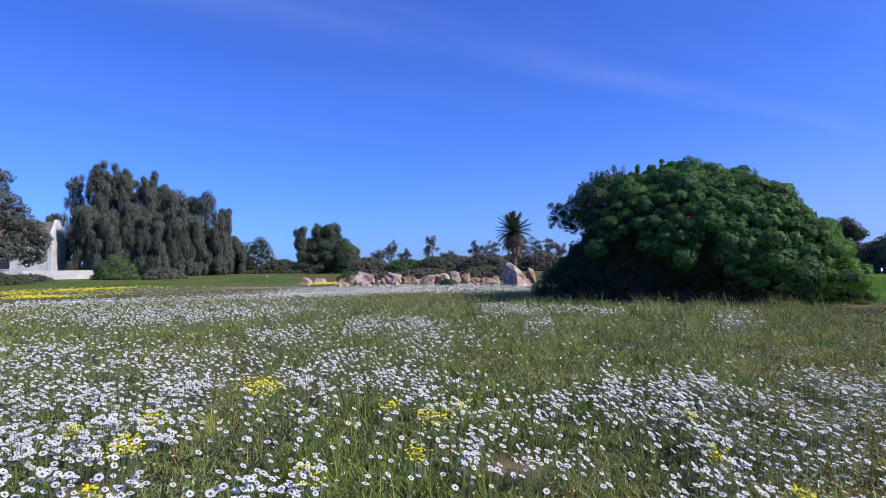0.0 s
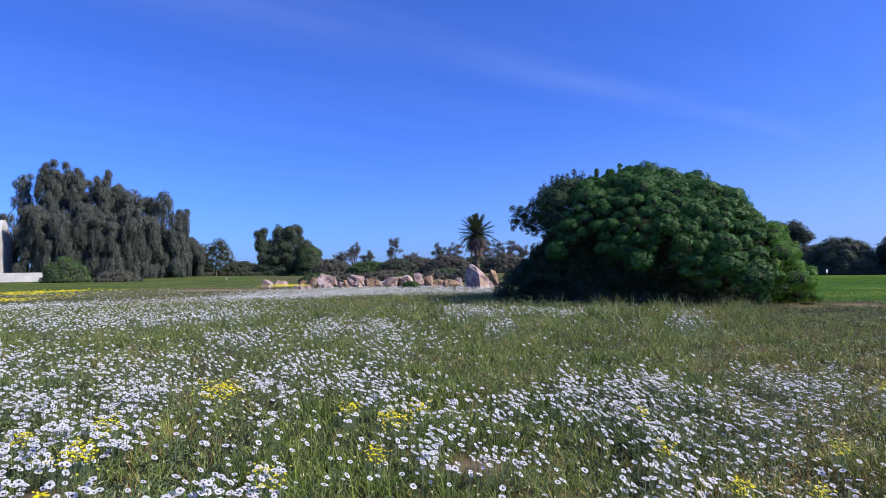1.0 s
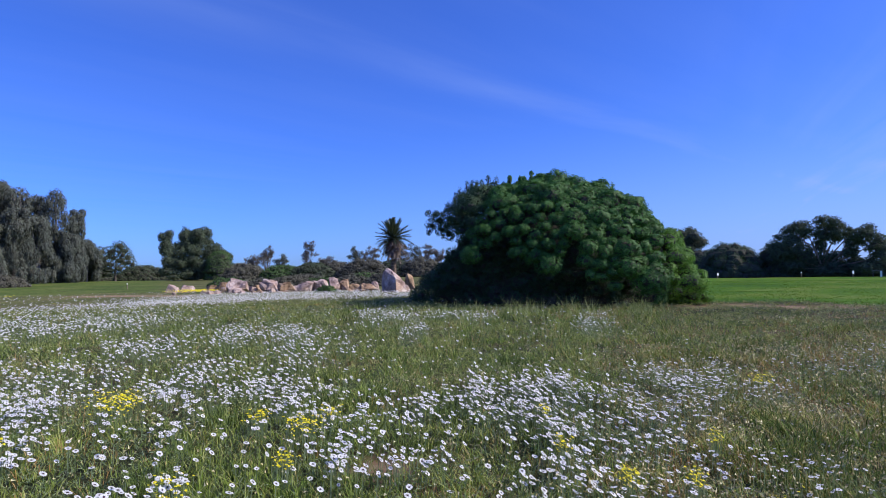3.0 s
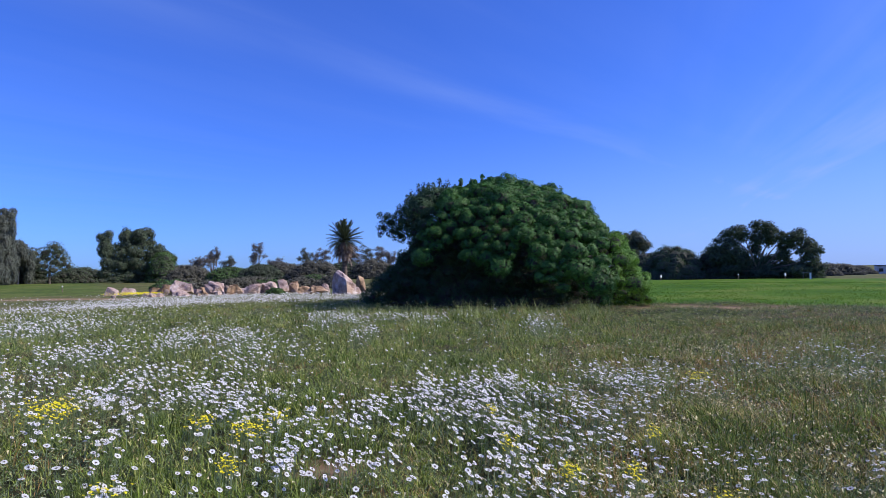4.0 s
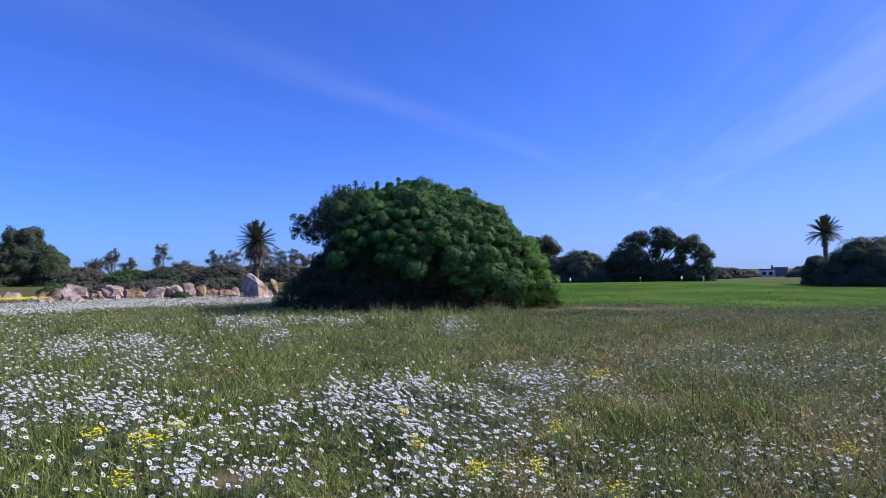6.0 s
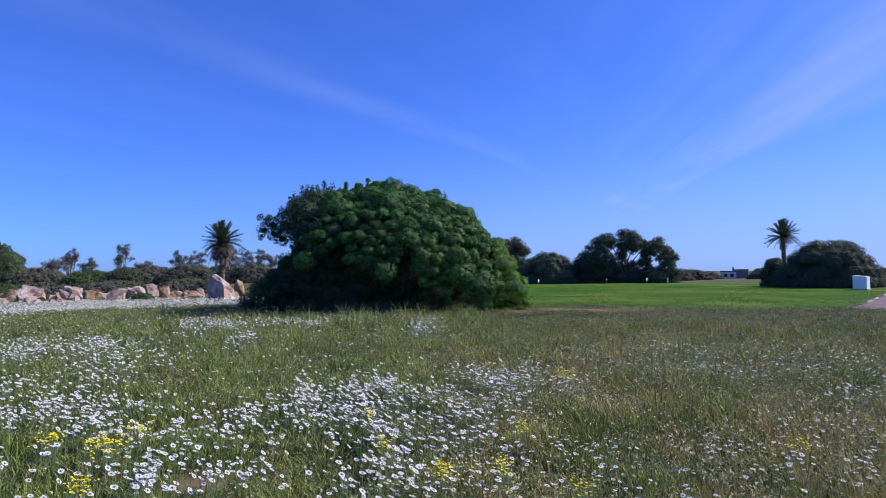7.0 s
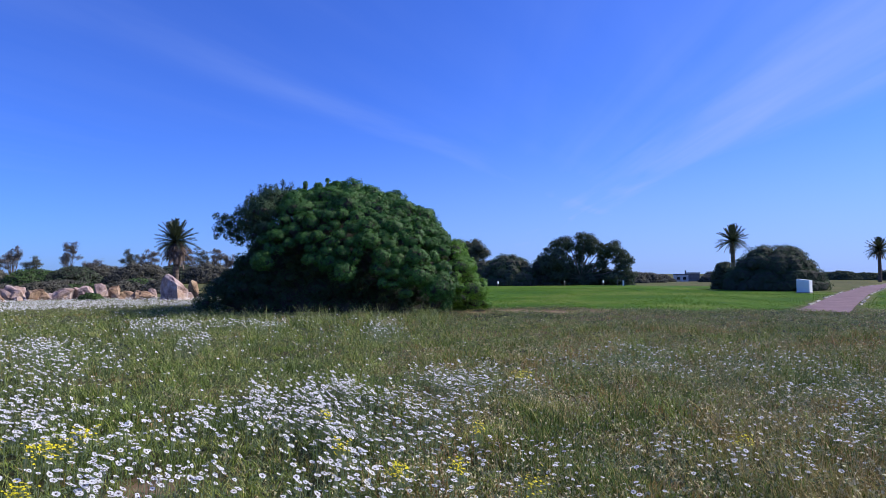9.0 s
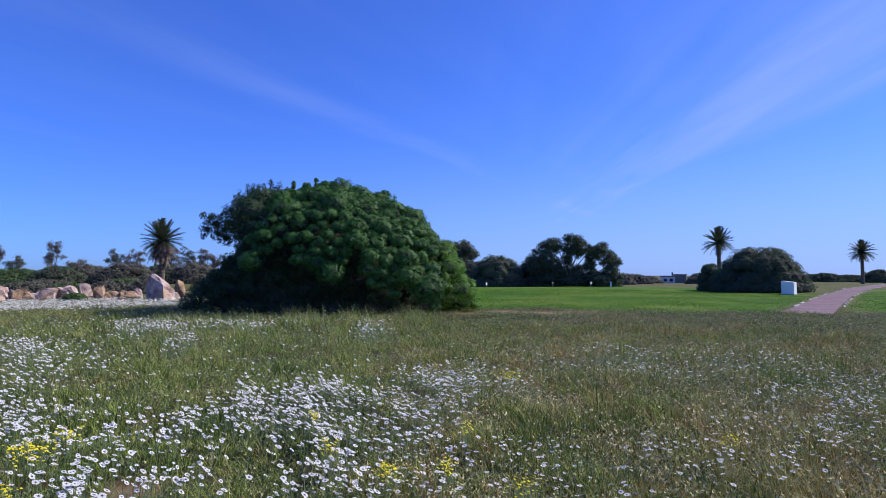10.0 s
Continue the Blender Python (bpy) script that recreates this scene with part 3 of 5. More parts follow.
    part("shaded_crown", crown_mesh("shaded_crown", r, grey, 90000, 0.1, 0.048, M_GREYBUSH, core=0.38, low=-1.1, jitter=0.2, whorl=6), bush, "greyish looser foliage, its dark leaves also painting the hollow's shade")
    part("crown", me, bush)
    # dark inner mass so that no daylight shows through, coloured as painted shade
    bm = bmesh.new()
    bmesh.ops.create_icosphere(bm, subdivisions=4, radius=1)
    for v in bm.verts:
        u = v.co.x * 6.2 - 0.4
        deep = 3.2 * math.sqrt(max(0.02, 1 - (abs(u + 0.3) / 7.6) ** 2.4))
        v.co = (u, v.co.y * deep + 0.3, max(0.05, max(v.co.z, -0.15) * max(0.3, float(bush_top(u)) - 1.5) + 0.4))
    part("inner_mass", bm_mesh("inner_mass", bm, M_INNER_SHADE), bush)
    limbs = []
    for i in range(9):
        a = i * 2.399
        foot = Vector((math.cos(a) * 0.5, math.sin(a) * 0.4, -0.15))
        tip = Vector((math.cos(a) * r.uniform(2.5, 5.0), math.sin(a) * r.uniform(1.5, 3.2), r.uniform(2.0, 4.2)))
        limbs.append(([foot, foot.lerp(tip, 0.4) + Vector((0, 0, 0.4)), tip], 0.17, 0.05))
    part("trunk", trunk_mesh("trunk", r, limbs, M_BARK), bush)
    return bush


big_bush()


# ---------- other trees and shrubs ----------
def shrub(az, r, w, d, h, mat, label, seed, name="shrub", count=5000, leaf=0.16, group="", category="shrub", clump=0.28, turn=None):
    rg = np.random.default_rng(seed)
    ob = thing(name, label, category, group, on_ground(az, r, 0.05), az if turn is None else turn)
    cl = [(0, 0, h * 0.32, w * 0.4, d * 0.4, h * 0.5)]
    k0 = 0.2 * math.sqrt(min(w, 2.5 * h) * h)
    for i in range(int(24 + 5 * w * h / max(0.3, k0) / 2)):
        a, q = i * 2.39996 + rg.normal(0, 0.4), rg.uniform(0, 1)
        rad = math.sqrt(q) * rg.uniform(0.9, 1.05)
        k = k0 * rg.uniform(0.6, 1.15)
        top = h * (max(0.0, 1 - rad ** 2.2) ** 0.5) * rg.uniform(0.86, 1.04)
        cl.append((math.cos(a) * rad * max(0.1, w / 2 - k * 0.7), math.sin(a) * rad * max(0.1, d / 2 - k * 0.7), max(top - k * 0.7, k * 0.4 + rg.uniform(0, 0.2) * h * (rad > 0.8) * (i % 2)), k, k, k * 0.8))
    for i in range(int(6 + 3 * w)):
        a, k = i * 2.39996, k0 * rg.uniform(0.6, 0.95)
        cl.append((math.cos(a) * max(0.1, w / 2 - k * 0.8), math.sin(a) * max(0.1, d / 2 - k * 0.8), k * rg.uniform(0.3, 0.6), k, k, k * 0.8))
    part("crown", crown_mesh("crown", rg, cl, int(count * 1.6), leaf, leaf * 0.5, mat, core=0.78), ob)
    st = [([(rg.normal(0, .05), rg.normal(0, .05), -0.1), (rg.normal(0, w * .08), rg.normal(0, d * .08), h * 0.3), (rg.normal(0, w * .2), rg.normal(0, d * .2), h * 0.6)], 0.03 * h, 0.01 * h) for _ in range(4)]
    part("trunk", trunk_mesh("trunk", rg, st, M_BARK), ob)
    return ob


def tree(az, r, h, heads, mat, label, seed, name="tree", count=6000, leaf=0.22, trunk=0.2, group="", category="tree", core=0.6, droop=0.3, jitter=0.2, fork=0.3):
    """heads: clumps as (side, depth, height, half width, half height) in metres."""
    rg = np.random.default_rng(seed)
    ob = thing(name, label, category, group, on_ground(az, r, 0.05), az)
    cl, limbs = [], []
    base = Vector((0, 0, -0.1))
    crotch = Vector((rg.normal(0, .15), rg.normal(0, .15), h * fork))
    limbs.append(([base, base.lerp(crotch, 0.5) + Vector((rg.normal(0, .06), 0, 0)), crotch], trunk, trunk * 0.75))
    for s, d, z, hw, hh in heads:
        tip = Vector((s, d, z))
        mid = crotch.lerp(tip, 0.5) + Vector((rg.normal(0, .25), rg.normal(0, .25), rg.uniform(-0.3, 0.3)))
        limbs.append(([crotch, mid, tip], trunk * 0.5, trunk * 0.12))
        for i in range(9):
            p = unit(rg.normal(0, 1, 3)) * rg.uniform(0.25, 0.68)
            k = rg.uniform(0.34, 0.58)
            cl.append((s + p[0] * hw, d + p[1] * hw, z + p[2] * hh, k * hw, k * hw, k * hh))
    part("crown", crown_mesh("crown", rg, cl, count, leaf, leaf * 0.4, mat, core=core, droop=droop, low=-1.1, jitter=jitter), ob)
    part("trunk", trunk_mesh("trunk", rg, limbs, M_BARK), ob)
    return ob


def gum(az, r, h, w, seed, count=13000, thin=1.0):
    """A tall gum: leaning stems and columns of foliage that hangs in long strands, down to the ground."""
    rg = np.random.default_rng(seed)
    ob = thing("eucalyptus_tree", "tall grey-green eucalyptus with hanging strands of foliage" if thin == 1.0 else "thinly leaved eucalyptus with sky showing between its strands", "tree", "grove of eucalyptus trees", on_ground(az, r, 0.05), az)
    cl, limbs = [], []
    lean = rg.normal(0, 0.02, 2) * h
    stems = [(rg.normal(0, w * 0.09), rg.normal(0, w * 0.12), rg.uniform(0.86, 1.0)) for _ in range(2)] + [(0.0, 0.0, 1.0)]
    for sx, sy, top in stems:
        tip = Vector((sx + lean[0], sy + lean[1], h * top * 0.9))
        limbs.append(([(sx * 0.2, sy * 0.2, -0.1), tip * 0.35 + Vector((rg.normal(0, .2), 0, 0)), tip * 0.7, tip], 0.022 * h, 0.005 * h))
    for i in range(int(64 * thin)):
        t = rg.uniform(0.06, 0.95)
        sx, sy, top = stems[int(rg.integers(3))]
        rad = w * float(np.interp(t, (0.05, 0.25, 0.5, 0.75, 0.9, 0.97), (0.4, 0.47, 0.42, 0.31, 0.22, 0.08)))
        a, q = rg.uniform(0, 2 * math.pi), math.sqrt(rg.uniform(0.1, 1.0))
        k = rg.uniform(0.42, 0.72) * w / 5
        tall = k * (rg.uniform(1.5, 2.9) if t < 0.86 else rg.uniform(1.0, 1.5))
        z = min(max(h * t * top, tall * 0.75), h - tall * 0.9)
        x, y = (sx + lean[0]) * t + math.cos(a) * rad * q, (sy + lean[1]) * t + math.sin(a) * rad * q
        cl.append((x, y, z, k, k, tall))
        if i < 3 * 4:
            sx, sy, top = stems[i % 3]
            k = rg.uniform(0.5, 0.75) * w / 5
            cl.append((sx + lean[0] + rg.normal(0, 0.1) * w, sy + lean[1] + rg.normal(0, 0.1) * w, h * top - k * (1.2 + 0.9 * (i // 3)), k, k, k * 1.3))
        if i % 4 == 0:
            limbs.append(([(sx * t, sy * t, z * 0.8), (x * 0.6 + sx * t * 0.4, y * 0.6, z * 0.95), (x, y, z + tall * 0.5)], 0.05, 0.015))
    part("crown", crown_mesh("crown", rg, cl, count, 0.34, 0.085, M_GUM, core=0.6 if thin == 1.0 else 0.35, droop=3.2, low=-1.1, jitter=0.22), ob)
    part("trunk", trunk_mesh("trunk", rg, limbs, M_PALEBARK), ob, "pale peeling stems")
    return ob


for i, (az, r, h, w, thin) in enumerate(((38.6, 112, 10.2, 4.2, 1.0), (37.0, 103, 15.5, 4.4, 0.8), (35.6, 101, 17.3, 4.8, 1.0), (34.0, 103, 17.4, 5.0, 1.0), (32.3, 101, 16.4, 5.2, 1.0), (30.9, 104, 15.4, 4.6, 1.0), (29.4, 102, 13.9, 5.2, 0.8), (28.2, 98, 9.4, 5.0, 1.0), (27.1, 101, 13.6, 5.2, 0.7), (25.9, 103, 11.0, 4.2, 0.7), (25.0, 107, 6.6, 4.8, 1.0),
                                         (36.4, 97, 10.5, 5.2, 1.0), (34.9, 96, 9.0, 5.0, 1.0), (33.2, 97, 11.0, 5.6, 1.0), (31.5, 96, 9.5, 5.4, 1.0), (29.9, 97, 10.5, 5.4, 1.0), (26.4, 99, 7.6, 4.6, 1.0), (34.8, 108, 16.2, 4.6, 1.0), (33.1, 109, 16.4, 4.6, 1.0), (30.1, 107, 14.4, 4.6, 1.0), (28.4, 106, 13.2, 4.6, 0.8))):
    gum(az, r, h, w, 40 + i, int(17000 * thin), thin)

shrub(34.4, 84, 5.2, 4, 3.0, M_GREENSCRUB, "rounded olive-green shrub at the lawn's edge", 61, count=4500, leaf=0.2)
shrub(30.6, 82, 5.4, 3, 1.5, M_SCRUB, "low sprawling grey-green shrub at the lawn's edge", 62, count=2500)
shrub(42.6, 72, 6.5, 3, 1.3, M_DARKLEAF, "dark low clipped hedge in the shade of a tree", 63, "hedge", 3500, 0.16, category="hedge")
shrub(40.6, 80, 5.5, 3, 1.0, M_SCRUB, "grey low shrubs in front of a white garden wall", 64, count=2600)
tree(43.8, 74, 11, [(2.2, 0, 3.6, 2.6, 1.6), (3.6, 0, 5.2, 2.2, 1.6), (2.0, 0, 8.4, 3.0, 2.0), (0.6, 0, 10.2, 2.8, 1.8), (3.2, 0, 6.8, 2.4, 1.6), (4.6, .4, 2.8, 1.4, 1.0), (5.6, -.4, 4.6, 1.6, 1.2), (4.4, -.3, 5.6, 1.5, 1.2), (-2, 0, 7, 3.4, 3)], M_GUM, "spreading grey-green tree in front of a white house", 65, count=15000, leaf=0.3, trunk=0.28, core=0.5, droop=1.0)
tree(22.9, 108, 6.9, [(-1.4, 0, 3.6, 2.3, 1.9), (0.5, 0, 5.0, 2.3, 1.7), (1.6, 0, 3.4, 2.0, 1.9), (0, 0, 2.4, 3.2, 2.0)], M_DARKLEAF, "small round-headed dark tree on the far edge", 66, count=4500, leaf=0.28, core=0.45)
tree(16.9, 101, 9.0, [(-3.8, 0, 7.0, 1.4, 1.5), (-3.6, 0, 5.0, 1.6, 1.8), (-3.2, .3, 3.0, 1.8, 1.9), (-1.0, 0, 6.9, 1.5, 1.8), (0.6, 0, 7.3, 1.8, 1.6), (2.0, 0, 6.6, 1.5, 1.8), (0.2, 0, 5.0, 2.3, 2.2), (2.4, 0, 4.6, 1.8, 2.0), (-1.8, .2, 4.8, 1.7, 2.0), (3.6, .2, 4.0, 1.5, 1.4), (4.6, -.2, 3.3, 1.4, 1.7), (-1.6, 0, 2.6, 2.4, 2.0), (1.0, 0, 2.4, 2.8, 2.0), (3.8, 0, 1.8, 2.2, 1.6), (-3.0, 0, 1.2, 2.2, 1.3), (-1.0, 0, 1.0, 2.4, 1.3), (0.8, 0.2, 1.0, 2.4, 1.3), (2.6, 0, 0.9, 2.0, 1.2)], M_DARKLEAF, "broad grey-green tree with a dense lumpy crown", 67, count=30000, leaf=0.3, trunk=0.25, core=0.6, droop=1.4, jitter=0.22)
shrub(14.6, 99, 4.6, 4, 4.6, M_GREENSCRUB, "tall fresh-green shrub beside a grey-green tree", 68, count=4500, leaf=0.22)

for i, (az, r, w, h, m) in enumerate(((20.8, 112, 9, 2.6, 1), (12.6, 98, 8, 2.6, 0), (9.0, 97, 8, 2.2, 2), (6.4, 96, 8, 2.5, 1), (4.4, 99, 8, 2.8, 0), (1.6, 95, 9, 3.2, 0), (-1.4, 99, 8, 3.0, 1), (-4.0, 98, 9, 3.2, 0), (-8.0, 99, 10, 3.2, 1), (25.0, 116, 9, 3.0, 1))):
    shrub(az, r, w, 4, h, (M_SCRUB, M_DARKLEAF, M_GREENSCRUB)[m], "dense coastal scrub shrub along the far edge", 80 + i, count=4500, leaf=0.22, group="scrub along the far edge")
for i, (az, h) in enumerate(((11.6, 4.0), (10.4, 5.0), (9.2, 3.8), (6.8, 6.0), (5.2, 3.6), (2.2, 5.2), (0.9, 4.8), (-2.2, 5.0), (-3.3, 5.4), (-4.5, 5.0), (-5.6, 4.6))):
    rg = np.random.default_rng(120 + i)
    hd = []
    for _ in range(24):
        p = unit(rg.normal(0, 1, 3)) * rg.uniform(0.3, 1.0)
        hd.append((p[0] * 1.5, p[1] * 1.0, h * 1.15 * (0.66 + 0.3 * p[2]), rg.uniform(0.5, 0.85), rg.uniform(0.45, 0.7)))
    tree(az, 104 + (i % 3) * 3, h * 1.15, hd, (M_WISP, M_WISP, M_GUM)[i % 3], "thin open-crowned small tree behind the scrub", 140 + i, count=4200, leaf=0.17, trunk=0.08, group="thin trees behind the scrub", core=0.0, jitter=0.6, fork=0.1)

# right-hand edge of the fairway
for i, (az, r, w, h) in enumerate(((-38.2, 81, 8, 2.6), (-41.0, 82, 7, 2.2), (-33.6, 86, 6, 3.0))):
    shrub(az, r, w, 4, h, M_DARKLEAF, "dark undergrowth shrub beneath the trees", 190 + i, count=3500, leaf=0.2, group="undergrowth beyond the fairway")
for i, (az, r, w, h) in enumerate(((-44.0, 190, 14, 3.2), (-49.9, 200, 9, 2.8), (-43.0, 160, 9, 2.6))):
    shrub(az, r, w, 6, h, M_SCRUB, "low brownish scrub far off beyond the fairway", 195 + i, count=2600, leaf=0.4, group="far scrub beyond the fairway")
tree(-28.1, 95, 7.6, [(-1.2, 0, 6.5, 2.5, 1.9), (1.5, 0, 6.2, 2.3, 1.9), (0, 0, 3.6, 3.8, 2.6)], M_DARKLEAF, "dark conifer-like tree behind the bush", 160, count=10000, leaf=0.24, core=0.75)
shrub(-29.4, 90, 7.5, 5, 4.6, M_DARKLEAF, "dark undergrowth shrub behind the big bush", 193, count=4500, leaf=0.2, group="undergrowth beyond the fairway")
shrub(-31.8, 79, 8.0, 6, 4.3, M_GREYBUSH, "rounded dark-green bush beyond the fairway", 161, "bush", 10000, 0.15, category="bush")
shrub(-35.6, 81, 6.6, 5, 4.2, M_DARKLEAF, "dark rounded bush beyond the fairway", 162, "bush", 6000, 0.18, category="bush")
tree(-38.6, 79, 6.9, [(-2.6, 0, 5.3, 1.8, 1.35), (-3.3, .5, 4.4, 1.7, 1.3), (-1.5, 0, 5.5, 1.4, 1.0), (0.6, 0, 6.0, 1.7, 1.0), (1.7, -.3, 5.2, 1.3, 1.0), (3.9, 0, 4.9, 1.9, 1.3), (5.3, .3, 3.8, 1.8, 1.5), (5.5, 0, 2.3, 1.7, 1.7), (3.1, 0.5, 4.0, 1.3, 1.0),
     (-2.9, 0, 3.0, 2.5, 2.0), (-1.2, .6, 2.3, 2.0, 2.2), (-3.3, 0, 1.1, 2.4, 1.4), (0.8, .6, 1.0, 2.2, 1.3), (3.6, .6, 1.1, 2.8, 1.5), (5.6, 0, 1.0, 1.9, 1.3), (-0.2, 0.5, 3.6, 1.2, 1.3), (1.2, .6, 4.5, 1.1, .9), (2.5, .6, 2.9, 1.3, 1.2), (0.9, .6, 2.5, 1.3, 1.2), (0.2, .5, 4.8, 1.2, .9), (2.8, .5, 5.0, 1.1, .8)], M_DARKLEAF, "spreading dark tree with open forked limbs", 163, count=31000, leaf=0.25, trunk=0.22, core=0.5, jitter=0.3, fork=0.15)
shrub(-45.4, 235, 12, 6, 3.0, M_SCRUB, "low brownish scrub far off by a house", 164, count=3000, leaf=0.3)
shrub(-49.8, 235, 9, 6, 3.8, M_DARKLEAF, "dark shrub far off by a house", 165, count=2500, leaf=0.3)
shrub(-54.7, 60.5, 8.4, 6, 4.1, M_GREYBUSH, "rounded dark-green bush beside the cart path", 166, "bush", 26000, 0.11, category="bush")
shrub(-50.9, 63, 2.4, 2.4, 2.6, M_DARKLEAF, "small grey-green tree shrub beside a palm", 167, count=2500, leaf=0.18)
for i, (az, r, w, h) in enumerate(((-59.3, 150, 7, 2.0), (-62.8, 140, 6, 2.5), (-65.8, 125, 12, 3.2), (-57.2, 160, 5, 1.9), (-60.9, 165, 8, 1.7), (-58.3, 175, 5, 2.0), (-64.0, 150, 4, 2.6))):
    shrub(az, r, w, 5, h, M_DARKLEAF, "dark hedge-like scrub along the far edge", 170 + i, count=3500, leaf=0.3, group="far hedge along the path")


def frond_mesh(length, sag, mat, seed, dead=False):
    rg = np.random.default_rng(seed)
    v, f = [], []
    n = 18
    pts = []
    for i in range(n + 1):
        t = i / n
        pts.append(Vector((length * t * (1 - 0.12 * sag * t), 0, length * (0.18 * t - sag * t * t))))
    for i in range(n):
        a, b = pts[i], pts[i + 1]
        w = 0.035 * (1 - i / n) + 0.008
        k = len(v)
        v += [a + Vector((0, w, 0)), a - Vector((0, w, 0)), b - Vector((0, w * .9, 0)), b + Vector((0, w * .9, 0)), a - Vector((0, 0, w))]
        f += [[k, k + 1, k + 2], [k, k + 2, k + 3], [k, k + 4, k + 3], [k + 1, k + 4, k + 2]]
        if i > 1:
            ll = length * 0.2 * math.sin(math.pi * min(1, (i + 2) / (n + 3))) ** 0.7 + 0.05
            for side in (-1, 1):
                for q in (0.0, 0.5):
                    p = a.lerp(b, q)
                    tip = p + Vector((ll * 0.65, side * ll * rg.uniform(0.55, 0.8), ll * (rg.uniform(-0.5, -0.1) if dead else rg.uniform(0.05, 0.35))))
                    k = len(v)
                    v += [p + Vector((-0.014, 0, 0)), p + Vector((0.018, 0, 0)), tip]
                    f.append([k, k + 1, k + 2])
    return mesh_of("frond", [x[:] for x in v], np.array(f), mat)


FRONDS = [frond_mesh(1.0, sg, M_FROND, 3 + i) for i, sg in enumerate((0.06, 0.2, 0.36))]
DEAD = [frond_mesh(1.0, sg, M_DEADFROND, 9 + i, True) for i, sg in enumerate((0.25, 0.45))]


def palm(az, r, h, crown, skirt, seed, label, girth=0.34, fall=122):
    rg = np.random.default_rng(seed)
    ob = thing("palm_tree", label, "palm tree", "date palms", on_ground(az, r, 0.05), 0)
    top = h
    ring, v, f = 26, [], []
    for i in range(ring + 1):
        t = i / ring
        rad = girth * (1.15 - 0.25 * t + (0.14 if i % 2 else 0)) + (0.22 * girth if t > 0.86 else 0)
        for q in range(12):
            a = 2 * math.pi * (q + 0.5 * (i % 2)) / 12
            v.append((math.cos(a) * rad + 0.05 * math.sin(t * 3), math.sin(a) * rad, t * top - 0.05))
            if i:
                q2 = (q + 1) % 12
                f.append([(i - 1) * 12 + q, (i - 1) * 12 + q2, i * 12 + q2, i * 12 + q])
    part("trunk", mesh_of("trunk", v, np.array(f), M_PALMBARK), ob, "brown scarred palm trunk")
    for i in range(64):
        t = i / 63
        pitch = 82 - fall * t + rg.normal(0, 5)
        fr = new("frond", FRONDS[0 if pitch > 45 else 1 if pitch > 5 else 2])
        fr.parent = ob
        k = crown * rg.uniform(0.85, 1.08)
        fr.matrix_basis = pose(0, 0, top - 0.05, 0, 0, i * 137.5 + rg.normal(0, 6)) @ pose(0, 0, 0, 0, -pitch, 0) @ Matrix.Scale(k, 4)
    for i in range(skirt):
        fr = new("dead_frond", DEAD[i % 2])
        fr.parent = ob
        k = crown * rg.uniform(0.55, 0.9)
        low = rg.uniform(0, 1) ** 1.3
        fr.matrix_basis = pose(0, 0, top - 0.1 - 1.1 * low * min(1, skirt / 60), 0, 0, i * 137.5) @ pose(0.14, 0, 0, 0, rg.uniform(12, 66) + 20 * low, 0) @ Matrix.Scale(k, 4)
        tagged(fr, "dry brown hanging frond")
    return ob


palm(-1.25, 76, 5.45, 2.6, 130, 1, "date palm with a brown skirt of dead fronds", girth=0.28, fall=106)
palm(-51.55, 82, 5.7, 2.1, 6, 2, "date palm with a full round crown", 0.23, fall=112)
palm(-61.8, 112, 5.0, 2.05, 6, 3, "date palm beside the far end of the path", 0.22)


# ---------- boulders ----------
def rough_rock(bm, cuts, coarse, fine, seed):
    """Turns the loose points in bm into a solid angular stone with a split, weathered skin."""
    bmesh.ops.convex_hull(bm, input=bm.verts)
    loose = [v for v in bm.verts if not v.link_faces]
    bmesh.ops.delete(bm, geom=loose, context="VERTS")
    bmesh.ops.triangulate(bm, faces=bm.faces[:])
    bmesh.ops.subdivide_edges(bm, edges=bm.edges[:], cuts=cuts, use_grid_fill=True)
    bmesh.ops.triangulate(bm, faces=bm.faces[:])
    shift = Vector((seed * 1.7, seed * 0.9, 0))
    for v in bm.verts:
        q = v.co + shift
        crack = max(0.0, 0.14 - abs(noise.noise(q * 1.1 + Vector((5, 2, 7))))) / 0.14
        v.co += v.co.normalized() * (coarse * noise.noise(q * 1.4) + fine * noise.noise(q * 3.9) + fine * 0.5 * noise.noise(q * 9) - fine * 2.2 * crack)


def boulder(az, r, w, d, h, seed, mat, label, turn=0.0):
    rg = np.random.default_rng(seed)
    bm = bmesh.new()
    lean = rg.normal(0, 0.1)
    for i in range(20):
        p = rg.uniform(-1, 1, 3)
        p = np.sign(p) * np.abs(p) ** 0.5
        up = p[2] * 0.5 + 0.5
        taper = 1 - rg.uniform(0.2, 0.62) * up ** 1.8
        bm.verts.new((p[0] * w * 0.62 * taper + lean * w * up, p[1] * d * 0.56 * taper, up * (h * rg.uniform(0.75, 1.08) + 0.2) - 0.2))
    rough_rock(bm, 4, 0.09 * w, 0.045 * w, seed)
    ob = new("boulder", bm_mesh("boulder", bm, mat))
    ob.matrix_world = pose(*on_ground(az, r), 0, 0, az + turn)
    return tagged(ob, label, "boulder", "row of boulders")


